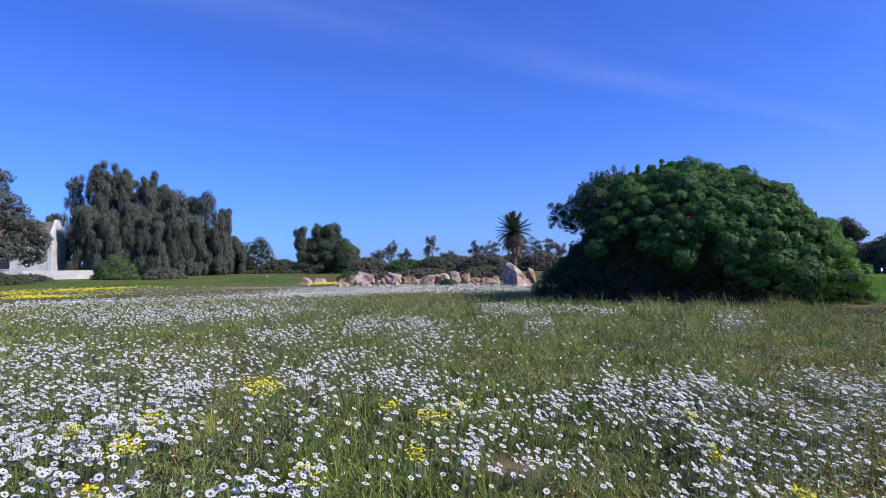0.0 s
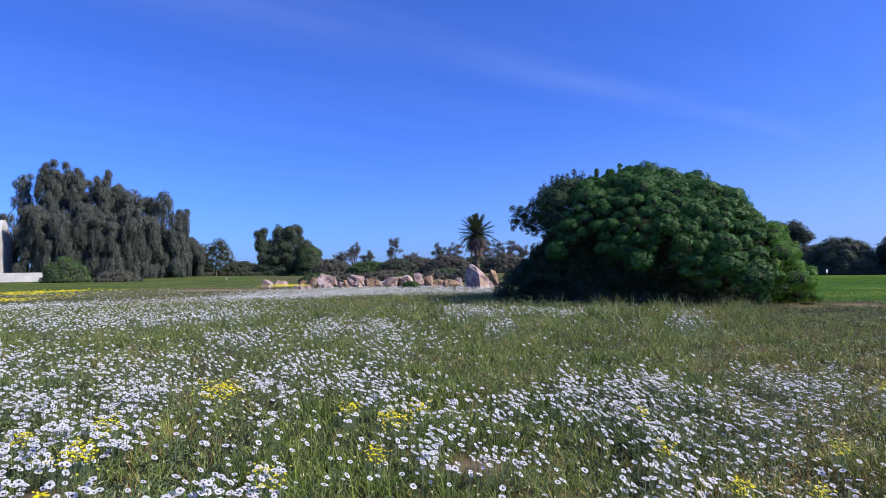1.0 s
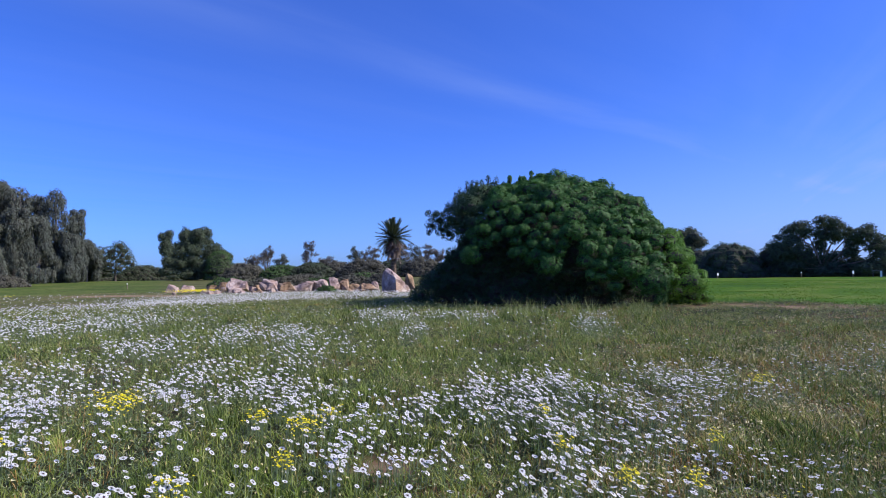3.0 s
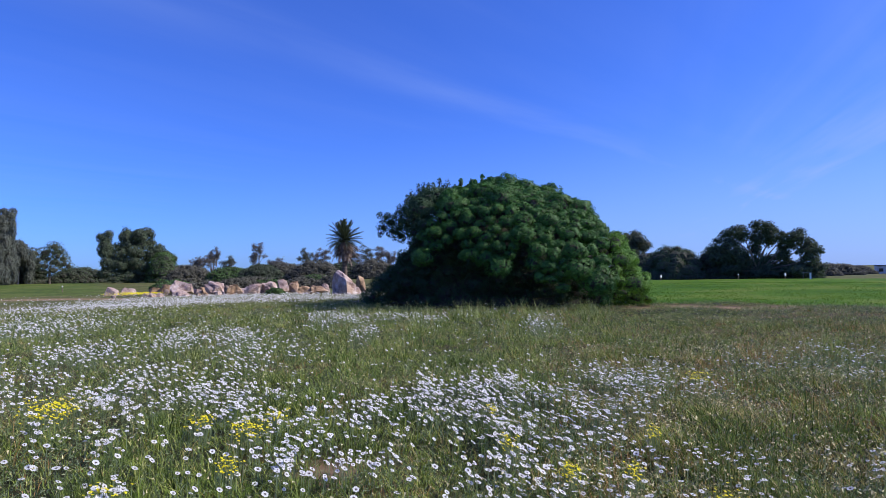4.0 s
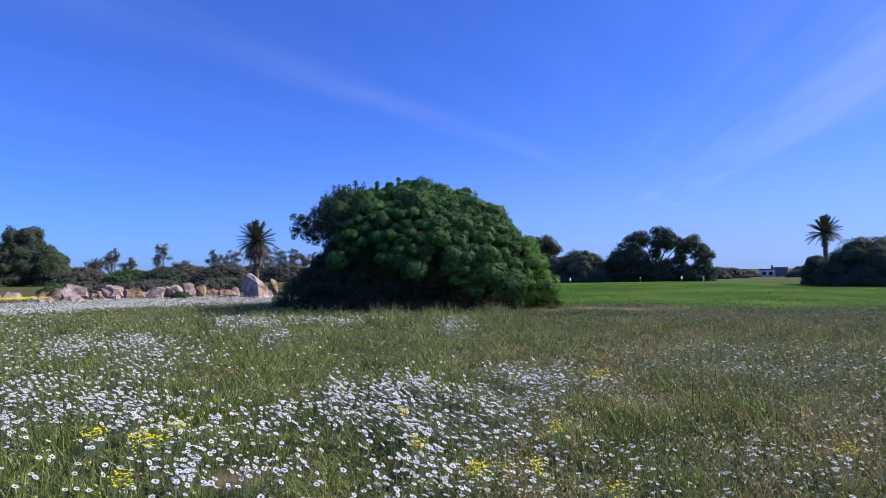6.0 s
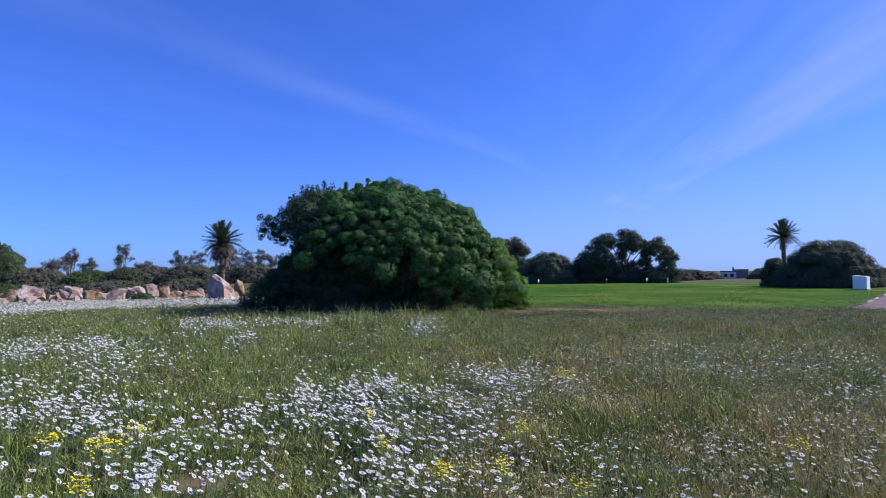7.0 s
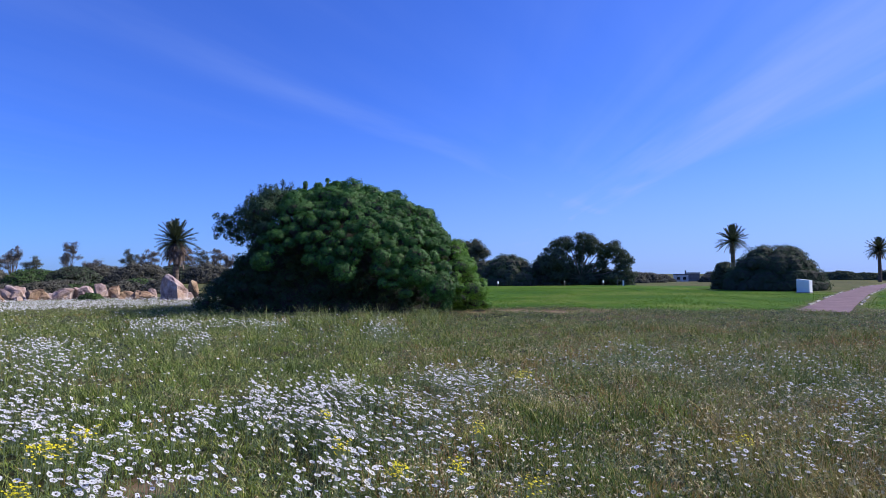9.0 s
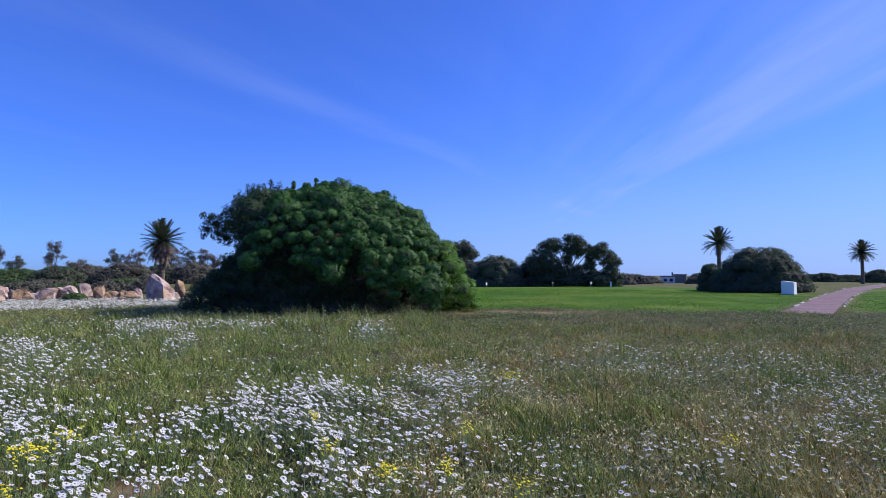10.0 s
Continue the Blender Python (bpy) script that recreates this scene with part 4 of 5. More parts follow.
PINK, OCHRE = "weathered pink granite boulder among the daisies", "ochre-stained granite boulder in the row"
for i, (az, r, w, h, mat) in enumerate((
        (18.4, 52, 0.9, 0.7, 0), (17.3, 52, 1.25, 0.75, 0), (15.2, 51, 1.0, 0.65, 1), (14.1, 50.5, 1.05, 1.0, 1),
        (12.95, 49.4, 1.6, 1.25, 0), (11.5, 51, 0.9, 0.65, 1), (10.3, 49.8, 1.65, 1.1, 0), (8.7, 48.5, 1.5, 0.88, 1),
        (7.0, 48, 1.45, 0.95, 0), (5.5, 48.3, 1.75, 1.0, 0), (4.5, 49.2, 0.9, 1.35, 0), (3.5, 49.5, 1.05, 1.12, 1),
        (2.55, 47, 1.05, 0.75, 1), (1.4, 46, 1.5, 0.78, 1), (0.5, 49, 0.8, 0.75, 0), (-2.2, 43.6, 0.9, 0.6, 0))):
    boulder(az, r, w * 0.93, w * 0.85, h * 0.92, 300 + i, (M_ROCK, M_ROCK2)[mat], (PINK, OCHRE)[mat], turn=i * 23 % 60 - 30)


def wedge_boulder():
    """The large angular one: a steep flank towards the meadow, its back sloping off to the right."""
    bm = bmesh.new()
    for x, y, z in ((0.3, -0.95, -0.2), (-1.0, 0.35, -0.2), (1.08, 0.0, -0.2), (0.95, 0.8, -0.2), (-0.9, 0.9, -0.2), (0.22, -0.8, 1.0), (-0.95, 0.35, 1.35), (-0.45, 0.1, 1.72), (-0.2, 0.7, 1.68), (-0.1, -0.15, 1.5), (-0.75, 0.1, 1.6), (1.03, 0.0, 0.65), (0.95, 0.7, 0.6)):
        bm.verts.new((x * 0.86, y, z))
    rough_rock(bm, 7, 0.07, 0.045, 3)
    ob = new("boulder", bm_mesh("boulder", bm, M_ROCK))
    ob.matrix_world = pose(*on_ground(-1.2, 43.0), 0, 0, -1.2)
    tagged(ob, "large angular pink granite boulder beside the bush", "boulder", "row of boulders")


wedge_boulder()
rg = np.random.default_rng(77)
for i in range(30):
    w = rg.uniform(0.3, 0.7)
    boulder(rg.uniform(-0.2, 18.6), rg.uniform(47.0, 51.5), w, w * 0.9, w * rg.uniform(0.45, 0.75), 400 + i, (M_ROCK, M_ROCK, M_ROCK2)[i % 3], "small broken granite rock between the boulders", turn=rg.uniform(0, 180))
for i, (az, r, w, h, m) in enumerate(((0.0, 60, 3.4, 1.35, 0), (2.6, 64, 5, 1.1, 0), (5.6, 66, 5, 0.9, 1), (8.4, 65, 5, 1.1, 0), (11.2, 67, 5, 0.9, 0), (13.8, 68, 4.5, 1.0, 1), (1.4, 70, 5, 1.3, 1), (7.0, 72, 6, 1.2, 0))):
    shrub(az, r, w, 2.4, h, (M_SCRUB, M_GREENSCRUB)[m], "low olive-brown shrub behind the boulders", 350 + i, count=1800, leaf=0.16, group="low shrubs behind the boulders")
shrub(5.1, 44.6, 1.6, 1.1, 0.6, M_GREENSCRUB, "low green shrub in front of the boulders", 334, count=1600, leaf=0.1)
boulder(-2.85, 47.0, 0.8, 0.8, 1.35, 333, M_ROCK2, "upright yellow-ochre rock behind the large boulder", 10)


# ---------- buildings, walls and small fixtures ----------
def cottage():
    at = on_ground(40.0, 100)
    ob = thing("house", "white limewashed house with a raised gable, behind a tree", "house", at=at, turn=41.2 - 20)
    L, Wd, e, g = 13.0, 5.6, 5.0, 7.9
    bm = bmesh.new()
    box_bm(bm, -L / 2 + 2.5, 0, e / 2 - 0.2, L, Wd, e + 0.4)
    part("wall", bm_mesh("wall", bm, M_WHITE), ob)
    # gable end with a parapet
    bm = bmesh.new()
    x0, x1 = 2.5, 2.95
    prof = [(-Wd / 2 - .1, -0.3), (-Wd / 2 - .1, e + .3), (-0.3, g + .25), (0.3, g + .25), (Wd / 2 + .1, e + .3), (Wd / 2 + .1, -0.3)]
    a = [bm.verts.new((x0, y, z)) for y, z in prof]
    b = [bm.verts.new((x1, y, z)) for y, z in prof]
    bm.faces.new(a)
    bm.faces.new(b[::-1])
    for i in range(6):
        bm.faces.new([a[i], b[i], b[(i + 1) % 6], a[(i + 1) % 6]])
    bmesh.ops.recalc_face_normals(bm, faces=bm.faces)
    part("gable", bm_mesh("gable", bm, M_WHITE), ob)
    for sgn in (-1, 1):
        bm = bmesh.new()
        q = [bm.verts.new(p) for p in ((-L + 2.5, sgn * (Wd / 2 + .3), e - .15), (2.5, sgn * (Wd / 2 + .3), e - .15), (2.5, 0, g), (-L + 2.5, 0, g))]
        fc = bm.faces.new(q if sgn < 0 else q[::-1])
        bmesh.ops.solidify(bm, geom=[fc], thickness=0.12)
        part("roof", bm_mesh("roof", bm, M_ROOF), ob, "weathered brownish roof slope")
    for x in (-6.5, -2.5):
        win = part("window", box_mesh("window", x, -Wd / 2 - 0.02, 2.0, 1.1, 0.1, 1.3, M_GLASS), ob)
        part("frame", box_mesh("frame", x, -Wd / 2 - 0.03, 1.28, 1.3, 0.16, 0.1, M_WHITE), win)
    wall = new("garden_wall", box_mesh("garden_wall", 0, 0, 0.35, 7.4, 0.3, 1.5, M_WHITE, 0.03))
    wall.matrix_world = pose(*on_ground(38.35, 88), 0, 0, 38)
    tagged(wall, "low white plastered garden wall", "wall")


cottage()


def far_house():
    ob = thing("house", "small distant white house with a dark roof", "house", at=on_ground(-47.7, 258), turn=-47.7 + 8)
    part("wall", box_mesh("wall", -2.2, 0, 1.2, 5.0, 5, 2.8, M_WHITE, 0.02), ob)
    part("wall", box_mesh("wall", 2.4, 0, 1.5, 4.2, 5, 3.4, M_GREYROOF, 0.02), ob, "dark grey cladded wing")
    part("roof", box_mesh("roof", -2.1, 0, 2.75, 5.4, 5.8, 0.4, M_GREYROOF, 0.05), ob, "dark grey flat roof")
    part("roof", box_mesh("roof", 2.4, 0, 3.4, 4.6, 5.8, 0.3, M_GREYROOF, 0.05), ob, "dark grey flat roof")
    part("chimney", box_mesh("chimney", -0.4, 0, 3.6, 0.5, 0.5, 1.5, M_GREYROOF, 0.02), ob)
    for x in (-3.4, -1.2):
        part("window", box_mesh("window", x, -2.52, 1.2, 1.2, 0.1, 1.1, M_GLASS, 0.01), ob)


far_house()


def utility_box():
    ob = thing("utility_box", "white-painted utility box beside the cart path", "utility box", at=on_ground(-56.9, 53), turn=-56.9 - 20)
    bm = bmesh.new()
    box_bm(bm, 0, 0, 0.53, 0.9, 0.6, 1.1, 0.02)
    for v in bm.verts:
        if v.co.z > 0.8:
            v.co.z -= (v.co.x + 0.5) * 0.12
    part("body", bm_mesh("body", bm, M_SIGN), ob)
    part("door", box_mesh("door", 0, -0.31, 0.48, 0.76, 0.02, 0.8, M_SIGN, 0.005), ob)
    part("plinth", box_mesh("plinth", 0, 0, 0.03, 1.0, 0.7, 0.12, M_KERB, 0.02), ob)


utility_box()


def tee_marker(az, r, plate):
    ob = thing("marker_post", "short post with a small white plate" if plate else "short weathered marker post", "marker post", "markers on the fairway", on_ground(az, r), az + 52)
    part("post", box_mesh("post", 0, 0, 0.22, 0.07, 0.07, 0.5, M_POSTWOOD, 0.01), ob)
    if plate:
        part("plate", box_mesh("plate", 0, -0.05, 0.5, 0.24, 0.03, 0.32, M_SIGN, 0.02), ob, "white plate")
    else:
        part("cap", box_mesh("cap", 0, 0, 0.53, 0.1, 0.1, 0.16, M_SIGN, 0.02), ob, "pale cap")


tee_marker(-30.8, 70, True)
tee_marker(-37.1, 71, False)
tee_marker(-40.6, 71, True)
tee_marker(22.0, 66, False)


def tee_stand(az, r):
    ob = thing("tee_stand", "small grey metal stand with a white side panel", "stand", at=on_ground(az, r), turn=az)
    for x in (-0.36, 0.36):
        part("leg", box_mesh("leg", x, 0, 0.3, 0.06, 0.3, 0.7, M_DARKMETAL, 0.01), ob)
    part("top", box_mesh("top", 0, 0, 0.66, 0.85, 0.36, 0.06, M_DARKMETAL, 0.01), ob)
    part("panel", box_mesh("panel", 0.26, -0.16, 0.32, 0.16, 0.03, 0.6, M_SIGN, 0.01), ob, "white panel")


tee_stand(-42.2, 70)


def kerb_stones():
    rg = np.random.default_rng(8)
    proto = []
    for i in range(3):
        bm = box_bm(bmesh.new(), 0, 0, 0.0, 1.0, 0.12, 0.13, 0.02)
        for v in bm.verts:
            v.co += Vector(rg.normal(0, 0.012, 3))
        proto.append(bm_mesh("kerb_stone", bm, M_KERB))
    for side in (-1, 1):
        x = 31.0
        while x < 98:
            ln = rg.uniform(0.9, 2.4)
            if rg.uniform() < 0.7:
                slope = 0.54 - 0.00226 * (x - 24.5)
                k = side * (PATH_W / 2 + 0.13) / math.hypot(1, slope)
                px_, py_ = x - slope * k, path_line(x) + k
                ob = new("kerb_stone", proto[int(rg.integers(3))])
                ob.matrix_world = pose(px_, py_, float(height(px_, py_)) - 0.02, 0, 0, math.degrees(math.atan(slope)) + rg.normal(0, 3)) @ Matrix.Diagonal((ln, 1, 1, 1))
                tagged(ob, "pale rough kerb stone along the path", "kerb stone", "kerb stones along the path")
            x += (ln + rg.uniform(0.05, 1.2)) * 0.9


kerb_stones()

# ---------- the meadow ----------
# patches: degrees to the left, metres away, half width, half depth, share of the fullest
WHITE_NEAR = [(39.9, 10.4, 1.0, 1.85, 1.0), (32.4, 8.5, 1.25, 1.9, 0.9), (37.1, 5.95, 0.72, 0.8, 0.9), (40.1, 5.2, 0.32, 0.7, 0.6), (30.1, 4.05, 0.4, 0.3, 0.8), (23.3, 3.95, 0.35, 0.3, 0.6),
              (13.6, 8.3, 0.94, 1.1, 0.9), (7.3, 6.6, 0.55, 0.6, 0.6), (1.5, 5.9, 0.76, 0.75, 0.6), (1.2, 4.6, 0.46, 0.5, 0.5), (-15.1, 6.3, 0.6, 1.0, 2.6), (-21.6, 5.7, 0.6, 0.93, 1.6), (-27.8, 7.6, 0.57, 1.05, 1.2),
              (-11.9, 7.4, 0.26, 0.33, 0.8), (-26.6, 5.0, 0.38, 0.6, 0.5), (13.7, 5.6, 0.52, 0.54, 0.3), (-18, 4.1, 0.8, 0.45, 0.65), (-8, 4.3, 0.6, 0.5, 0.45)]
WHITE_FAR = [(20.2, 12.0, 0.7, 1.2, 0.7), (28.9, 19.7, 2.6, 3.2, 0.7), (36.5, 26, 2.7, 4.3, 0.8), (24.1, 24.8, 2.95, 3.5, 0.6), (10.5, 13.4, 1.1, 1.5, 0.75), (6.9, 10.5, 0.6, 0.8, 0.7), (-3.3, 13.4, 0.25, 1.5, 0.8), (-5.6, 18.5, 0.6, 0.8, 0.7), (-0.6, 19, 0.7, 2.1, 0.9), (-8.9, 17.8, 0.63, 1.1, 0.7), (8.5, 38.5, 6.6, 5.5, 1.3), (-1.0, 36, 3.6, 4.5, 1.2), (18.5, 31, 3.2, 3.6, 0.5), (-20.5, 15.5, 0.37, 2.1, 0.9)]
WHITE_RIGHT = [(-28.8, 8.1, 0.47, 0.8, 1.5), (-32.7, 7.7, 0.66, 0.7, 0.7), (-44.9, 10.4, 0.6, 1.0, 1.4), (-49.4, 9.6, 0.8, 0.9, 1.1), (-54.2, 10.4, 0.7, 0.9, 1.1), (-61.2, 8.6, 0.8, 1.3, 1.2), (-55.1, 4.9, 0.5, 0.3, 0.7), (-40.8, 4.4, 0.62, 0.45, 0.45), (-61.6, 6.4, 0.6, 0.8, 0.6), (-46.3, 3.9, 0.6, 0.3, 0.6), (-38.5, 9.6, 0.5, 0.6, 0.8), (-29, 4.1, 0.6, 0.4, 0.45), (-35, 4.3, 0.5, 0.4, 0.4), (-50.5, 5.0, 0.45, 0.25, 0.6)]
YELLOW = [(31.5, 6.0, 0.1, 0.18), (8.6, 4.26, 0.08, 0.12), (-16.0, 5.55, 0.06, 0.1), (-17.8, 4.6, 0.08, 0.12), (33.2, 5.35, 0.1, 0.15), (6.9, 5.3, 0.17, 0.27), (22.5, 7.2, 0.23, 0.6), (37.3, 5.96, 0.06, 0.15), (33.9, 4.96, 0.14, 0.21), (36.1, 4.2, 0.05, 0.07), (18.9, 4.0, 0.11, 0.19), (-23.5, 3.97, 0.07, 0.1), (11.1, 5.75, 0.1, 0.18), (4.5, 5.7, 0.1, 0.16),
          (-24.1, 3.96, 0.06, 0.11), (-37.3, 3.77, 0.08, 0.14), (-29.6, 4.06, 0.05, 0.1), (-34.4, 8.0, 0.14, 0.28), (-31.0, 5.1, 0.05, 0.1), (-54.5, 5.2, 0.06, 0.12), (16.2, 50, 1.9, 1.8), (41.0, 44, 3.6, 4.5), (37.0, 47, 3.6, 4.0), (33.8, 50, 2.4, 2.5), (39.5, 37.5, 2.2, 2.0), (35.2, 40, 1.0, 1.2)]


def patch_density(x, y, patches):
    r, az = np.hypot(x, y), np.degrees(np.arctan2(-x, y))
    out = np.zeros_like(r)
    for p in patches:
        q = (np.radians(az - p[0]) * r / p[2]) ** 2 + ((r - p[1]) / p[3]) ** 2
        out = np.maximum(out, (p[4] if len(p) > 4 else 1.0) * np.exp(-(q ** 2) * 0.5))
    return out


def lumps(x, y, s, seed):
    """Smooth pseudo-noise in 0..1 from a few crossed waves."""
    rg = np.random.default_rng(seed)
    out = np.zeros_like(x)
    for i in range(9):
        a, k = rg.uniform(0, 6.28), rg.uniform(0.6, 2.2) / s
        out += np.sin((x * math.cos(a) + y * math.sin(a)) * k * 2.2 + rg.uniform(0, 6.28))
    return 1 / (1 + np.exp(-out * 0.9))


def scatter(rg, count, r0, r1, power, az0=-68, az1=48):
    """Plan points in the fan before the camera, thinning with distance as r^-power per square metre."""
    u = rg.uniform(0, 1, count)
    e = 2 - power
    r = (r0 ** e + u * (r1 ** e - r0 ** e)) ** (1 / e) if abs(e) > 1e-6 else r0 * (r1 / r0) ** u
    az = np.radians(rg.uniform(az0, az1, count))
    return -np.sin(az) * r, np.cos(az) * r, r


def free(x, y):
    """Meadow: no lawn, no path, no bush foot, no boulders' middle."""
    ca, sa = math.cos(radians(BUSH_TURN)), math.sin(radians(BUSH_TURN))
    bx, by = (x - BUSH_AT[0]) * ca + (y - BUSH_AT[1]) * sa, -(x - BUSH_AT[0]) * sa + (y - BUSH_AT[1]) * ca
    return (lawn_mask(x, y) < 0.4) & (bare_mask(x, y) < 0.45) & ((np.abs(path_side(x, y)) > 1.05) | (x < PATH_X0 + 0.6)) & ((bx / 6.1) ** 2 + (by / 4.0) ** 2 > 1)


def blades(rg, x, y, z, h, w, lean, a):
    """Bent grass blades, two segments each."""
    n = len(x)
    a = a + rg.normal(0, 0.5, n)
    ld = np.stack([np.cos(a), np.sin(a), np.zeros(n)], 1) * (lean * h)[:, None] + np.array([-0.05, 0.02, 0]) * h[:, None]
    b = a + np.pi / 2 + rg.normal(0, 0.5, n)
    sd = np.stack([np.cos(b), np.sin(b), np.zeros(n)], 1) * (w / 2)[:, None]
    p = np.stack([x, y, z], 1)
    upv = np.stack([np.zeros(n), np.zeros(n), h], 1)
    m = p + ld * 0.35 + upv * 0.6
    t = p + ld + upv
    near = np.hypot(x, y) < 7
    a, k = near.sum(), (~near).sum()
    v = np.stack([p - sd, p + sd, m + sd * 0.8, m - sd * 0.8, t], 1)[near].reshape(-1, 3)
    v2 = np.stack([p - sd, p + sd, t], 1)[~near].reshape(-1, 3)
    i = np.arange(a)[:, None] * 5
    j = 5 * a + np.arange(k)[:, None] * 3
    return np.concatenate([v, v2]), [i + np.array([[0, 1, 2, 3]]), i + np.array([[3, 2, 4]]), j + np.array([[0, 1, 2]])]


def grass_field(name, label, mat, seed, count, r0, r1, power, keep, h_of, width_of, lean):
    rg = np.random.default_rng(seed)
    per = 10
    x, y, r = scatter(rg, count // per, r0, r1, power)
    ok = free(x, y) & (rg.uniform(0, 1, count // per) < keep(x, y, r))
    x, y, r = x[ok], y[ok], r[ok]
    tuft = h_of(x, y, r) * rg.uniform(0.5, 1.35, len(x))
    x, y, r, tuft = (np.repeat(q, per) for q in (x, y, r, tuft))
    a = rg.uniform(0, 2 * np.pi, len(x))
    out = np.abs(rg.normal(0, 0.028, len(x))) * (1 + 0.12 * r)
    x, y = x + np.cos(a) * out, y + np.sin(a) * out
    h = tuft * rg.uniform(0.55, 1.15, len(x))
    v, f = blades(rg, x, y, height(x, y) - 0.02, h, width_of(r) * rg.uniform(0.7, 1.3, len(x)), rg.uniform(0.1, lean, len(x)), a)
    return tagged(new(name, mesh_of(name, v, f, mat)), label, "grass", kind="stuff")


LUSH = [(12.2, 8.5, 0.5, 0.5), (29.1, 6.6, 0.35, 0.35), (-13.4, 9.2, 0.6, 0.6), (4.8, 6.6, 0.4, 0.3), (-37.9, 5.0, 0.5, 0.4), (-54.6, 11, 0.7, 0.6), (-55.5, 23, 0.6, 0.8), (-58.7, 18.8, 0.5, 0.6)]
ALL_WHITE = WHITE_NEAR + WHITE_FAR + WHITE_RIGHT


def grass_height(x, y, r):
    az = np.degrees(np.arctan2(-x, y))
    tall = lumps(x, y, 0.8, 1) ** 2 * (0.085 + 0.055 * smooth(4.5, 8, r)) + 0.045
    tall = tall + 0.035 * smooth(7, 12, r) * smooth(24, 19, r) * lumps(x, y, 2.5, 4)
    tall = tall + 0.1 * smooth(4.0, 1.0, np.abs(r - 20)) * smooth(1, -4, az) * smooth(-29, -25, az) * lumps(x, y, 0.9, 6)
    return tall * (1 - 0.3 * patch_density(x, y, ALL_WHITE)) * smooth(33, 26, r) * (1 - 0.85 * smooth(15, 22, r) * smooth(-24, -28, np.degrees(np.arctan2(-x, y)))) + 0.04


def dryness(x, y):
    az = np.degrees(np.arctan2(-x, y))
    return np.clip(smooth(-14, -38, az) * 1.0 * (1 - 0.6 * smooth(9, 14, np.hypot(x, y)) * smooth(-48, -36, az)) + 0.13, 0, 1) * (0.35 + 0.65 * lumps(x, y, 2.2, 9))


grass_field("grass", "lush green meadow grass, uneven and wind-bent", M_GRASS, 21, 360000, 1.6, 60, 1.75, lambda x, y, r: (1 - 0.55 * dryness(x, y)) * (1 - 0.4 * smooth(0, 25, np.degrees(np.arctan2(-x, y))) * smooth(16, 10, r)), grass_height, lambda r: 0.0028 + 0.00095 * r, 1.7)
grass_field("dry_grass", "thin straw-brown grass stems and seed heads", M_DRY, 22, 380000, 1.6, 40, 1.75, lambda x, y, r: dryness(x, y), lambda x, y, r: grass_height(x, y, r) * 1.1, lambda r: 0.0022 + 0.0007 * r, 1.5)


grass_field("grass_tufts", "taller blue-green grass tufts in the meadow", M_TUFT, 26, 160000, 1.6, 30, 1.75, lambda x, y, r: np.maximum(lumps(x, y, 0.55, 51) > 0.86, patch_density(x, y, LUSH) > 0.45) * 1.0, lambda x, y, r: grass_height(x, y, r) * 1.15 + 0.07, lambda r: 0.003 + 0.0008 * r, 1.2)


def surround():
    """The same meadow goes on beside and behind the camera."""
    rg = np.random.default_rng(91)
    ring = 115000
    r = rg.uniform(0, 1, ring) ** 0.6 * 17 + 0.2
    edge = rg.normal(0, 3.0, ring)
    az = np.radians(np.where(r < 1.9, rg.uniform(-180, 180, ring), rg.uniform(45, 294, ring) + edge))
    x, y = -np.sin(az) * r, np.cos(az) * r
    h = grass_height(x, y, r) * rg.uniform(0.5, 1.2, ring) * smooth(-0.6, 1.2, r)
    width = rg.uniform(0.007, 0.012, ring) + 0.0012 * r
    turn, lean = rg.uniform(0, 6.28, ring), rg.uniform(0.2, 1.5, ring)
    dry = rg.uniform(0, 1, ring) < 0.25 + 0.3 * lumps(x, y, 2.2, 9)
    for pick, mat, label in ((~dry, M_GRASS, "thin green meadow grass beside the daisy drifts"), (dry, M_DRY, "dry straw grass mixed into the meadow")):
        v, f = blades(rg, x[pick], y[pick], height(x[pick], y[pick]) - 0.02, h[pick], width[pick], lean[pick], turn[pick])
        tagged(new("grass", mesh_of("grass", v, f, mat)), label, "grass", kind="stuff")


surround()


def leaf_litter(name, label, mat, seed, count, r0, r1, power, keep, top, size, slim, az0=-68, az1=48):
    """Small leaves at all angles from the ground up to top."""
    rg = np.random.default_rng(seed)
    x, y, r = scatter(rg, count, r0, r1, power, az0, az1)
    ok = free(x, y) & (rg.uniform(0, 1, count) < keep(x, y, r))
    x, y, r = x[ok], y[ok], r[ok]
    z = height(x, y) + top(x, y, r) * rg.uniform(0.05, 1.0, len(x))
    out = unit(rg.normal(0, 0.7, (len(x), 3)) + np.array([0, 0, 0.7]))
    ln = (size * (1 + 0.07 * r))[:, None]
    v, f = leaves(rg, np.stack([x, y, z], 1), out, ln, ln * slim, -0.3, 1.0)
    return tagged(new(name, mesh_of(name, v, f, mat)), label, "foliage", kind="stuff")


leaf_litter("daisy_leaves", "feathery grey-green daisy foliage between the flowers", M_HERB, 23, 300000, 1.6, 26, 1.7, lambda x, y, r: 0.25 + 0.5 * patch_density(x, y, ALL_WHITE) + 0.25 * smooth(-5, 25, np.degrees(np.arctan2(-x, y))), lambda x, y, r: 0.08 + 0.11 * lumps(x, y, 0.5, 3), 0.032, 0.13)
leaf_litter("daisy_leaves", "grey-green low herbs through the meadow grass", M_HERB, 27, 90000, 0.6, 16, 1.2, lambda x, y, r: 0.35 + 0.65 * lumps(x, y, 0.8, 15), lambda x, y, r: 0.07 + 0.08 * lumps(x, y, 0.5, 3), 0.045, 0.2, 46, 294)
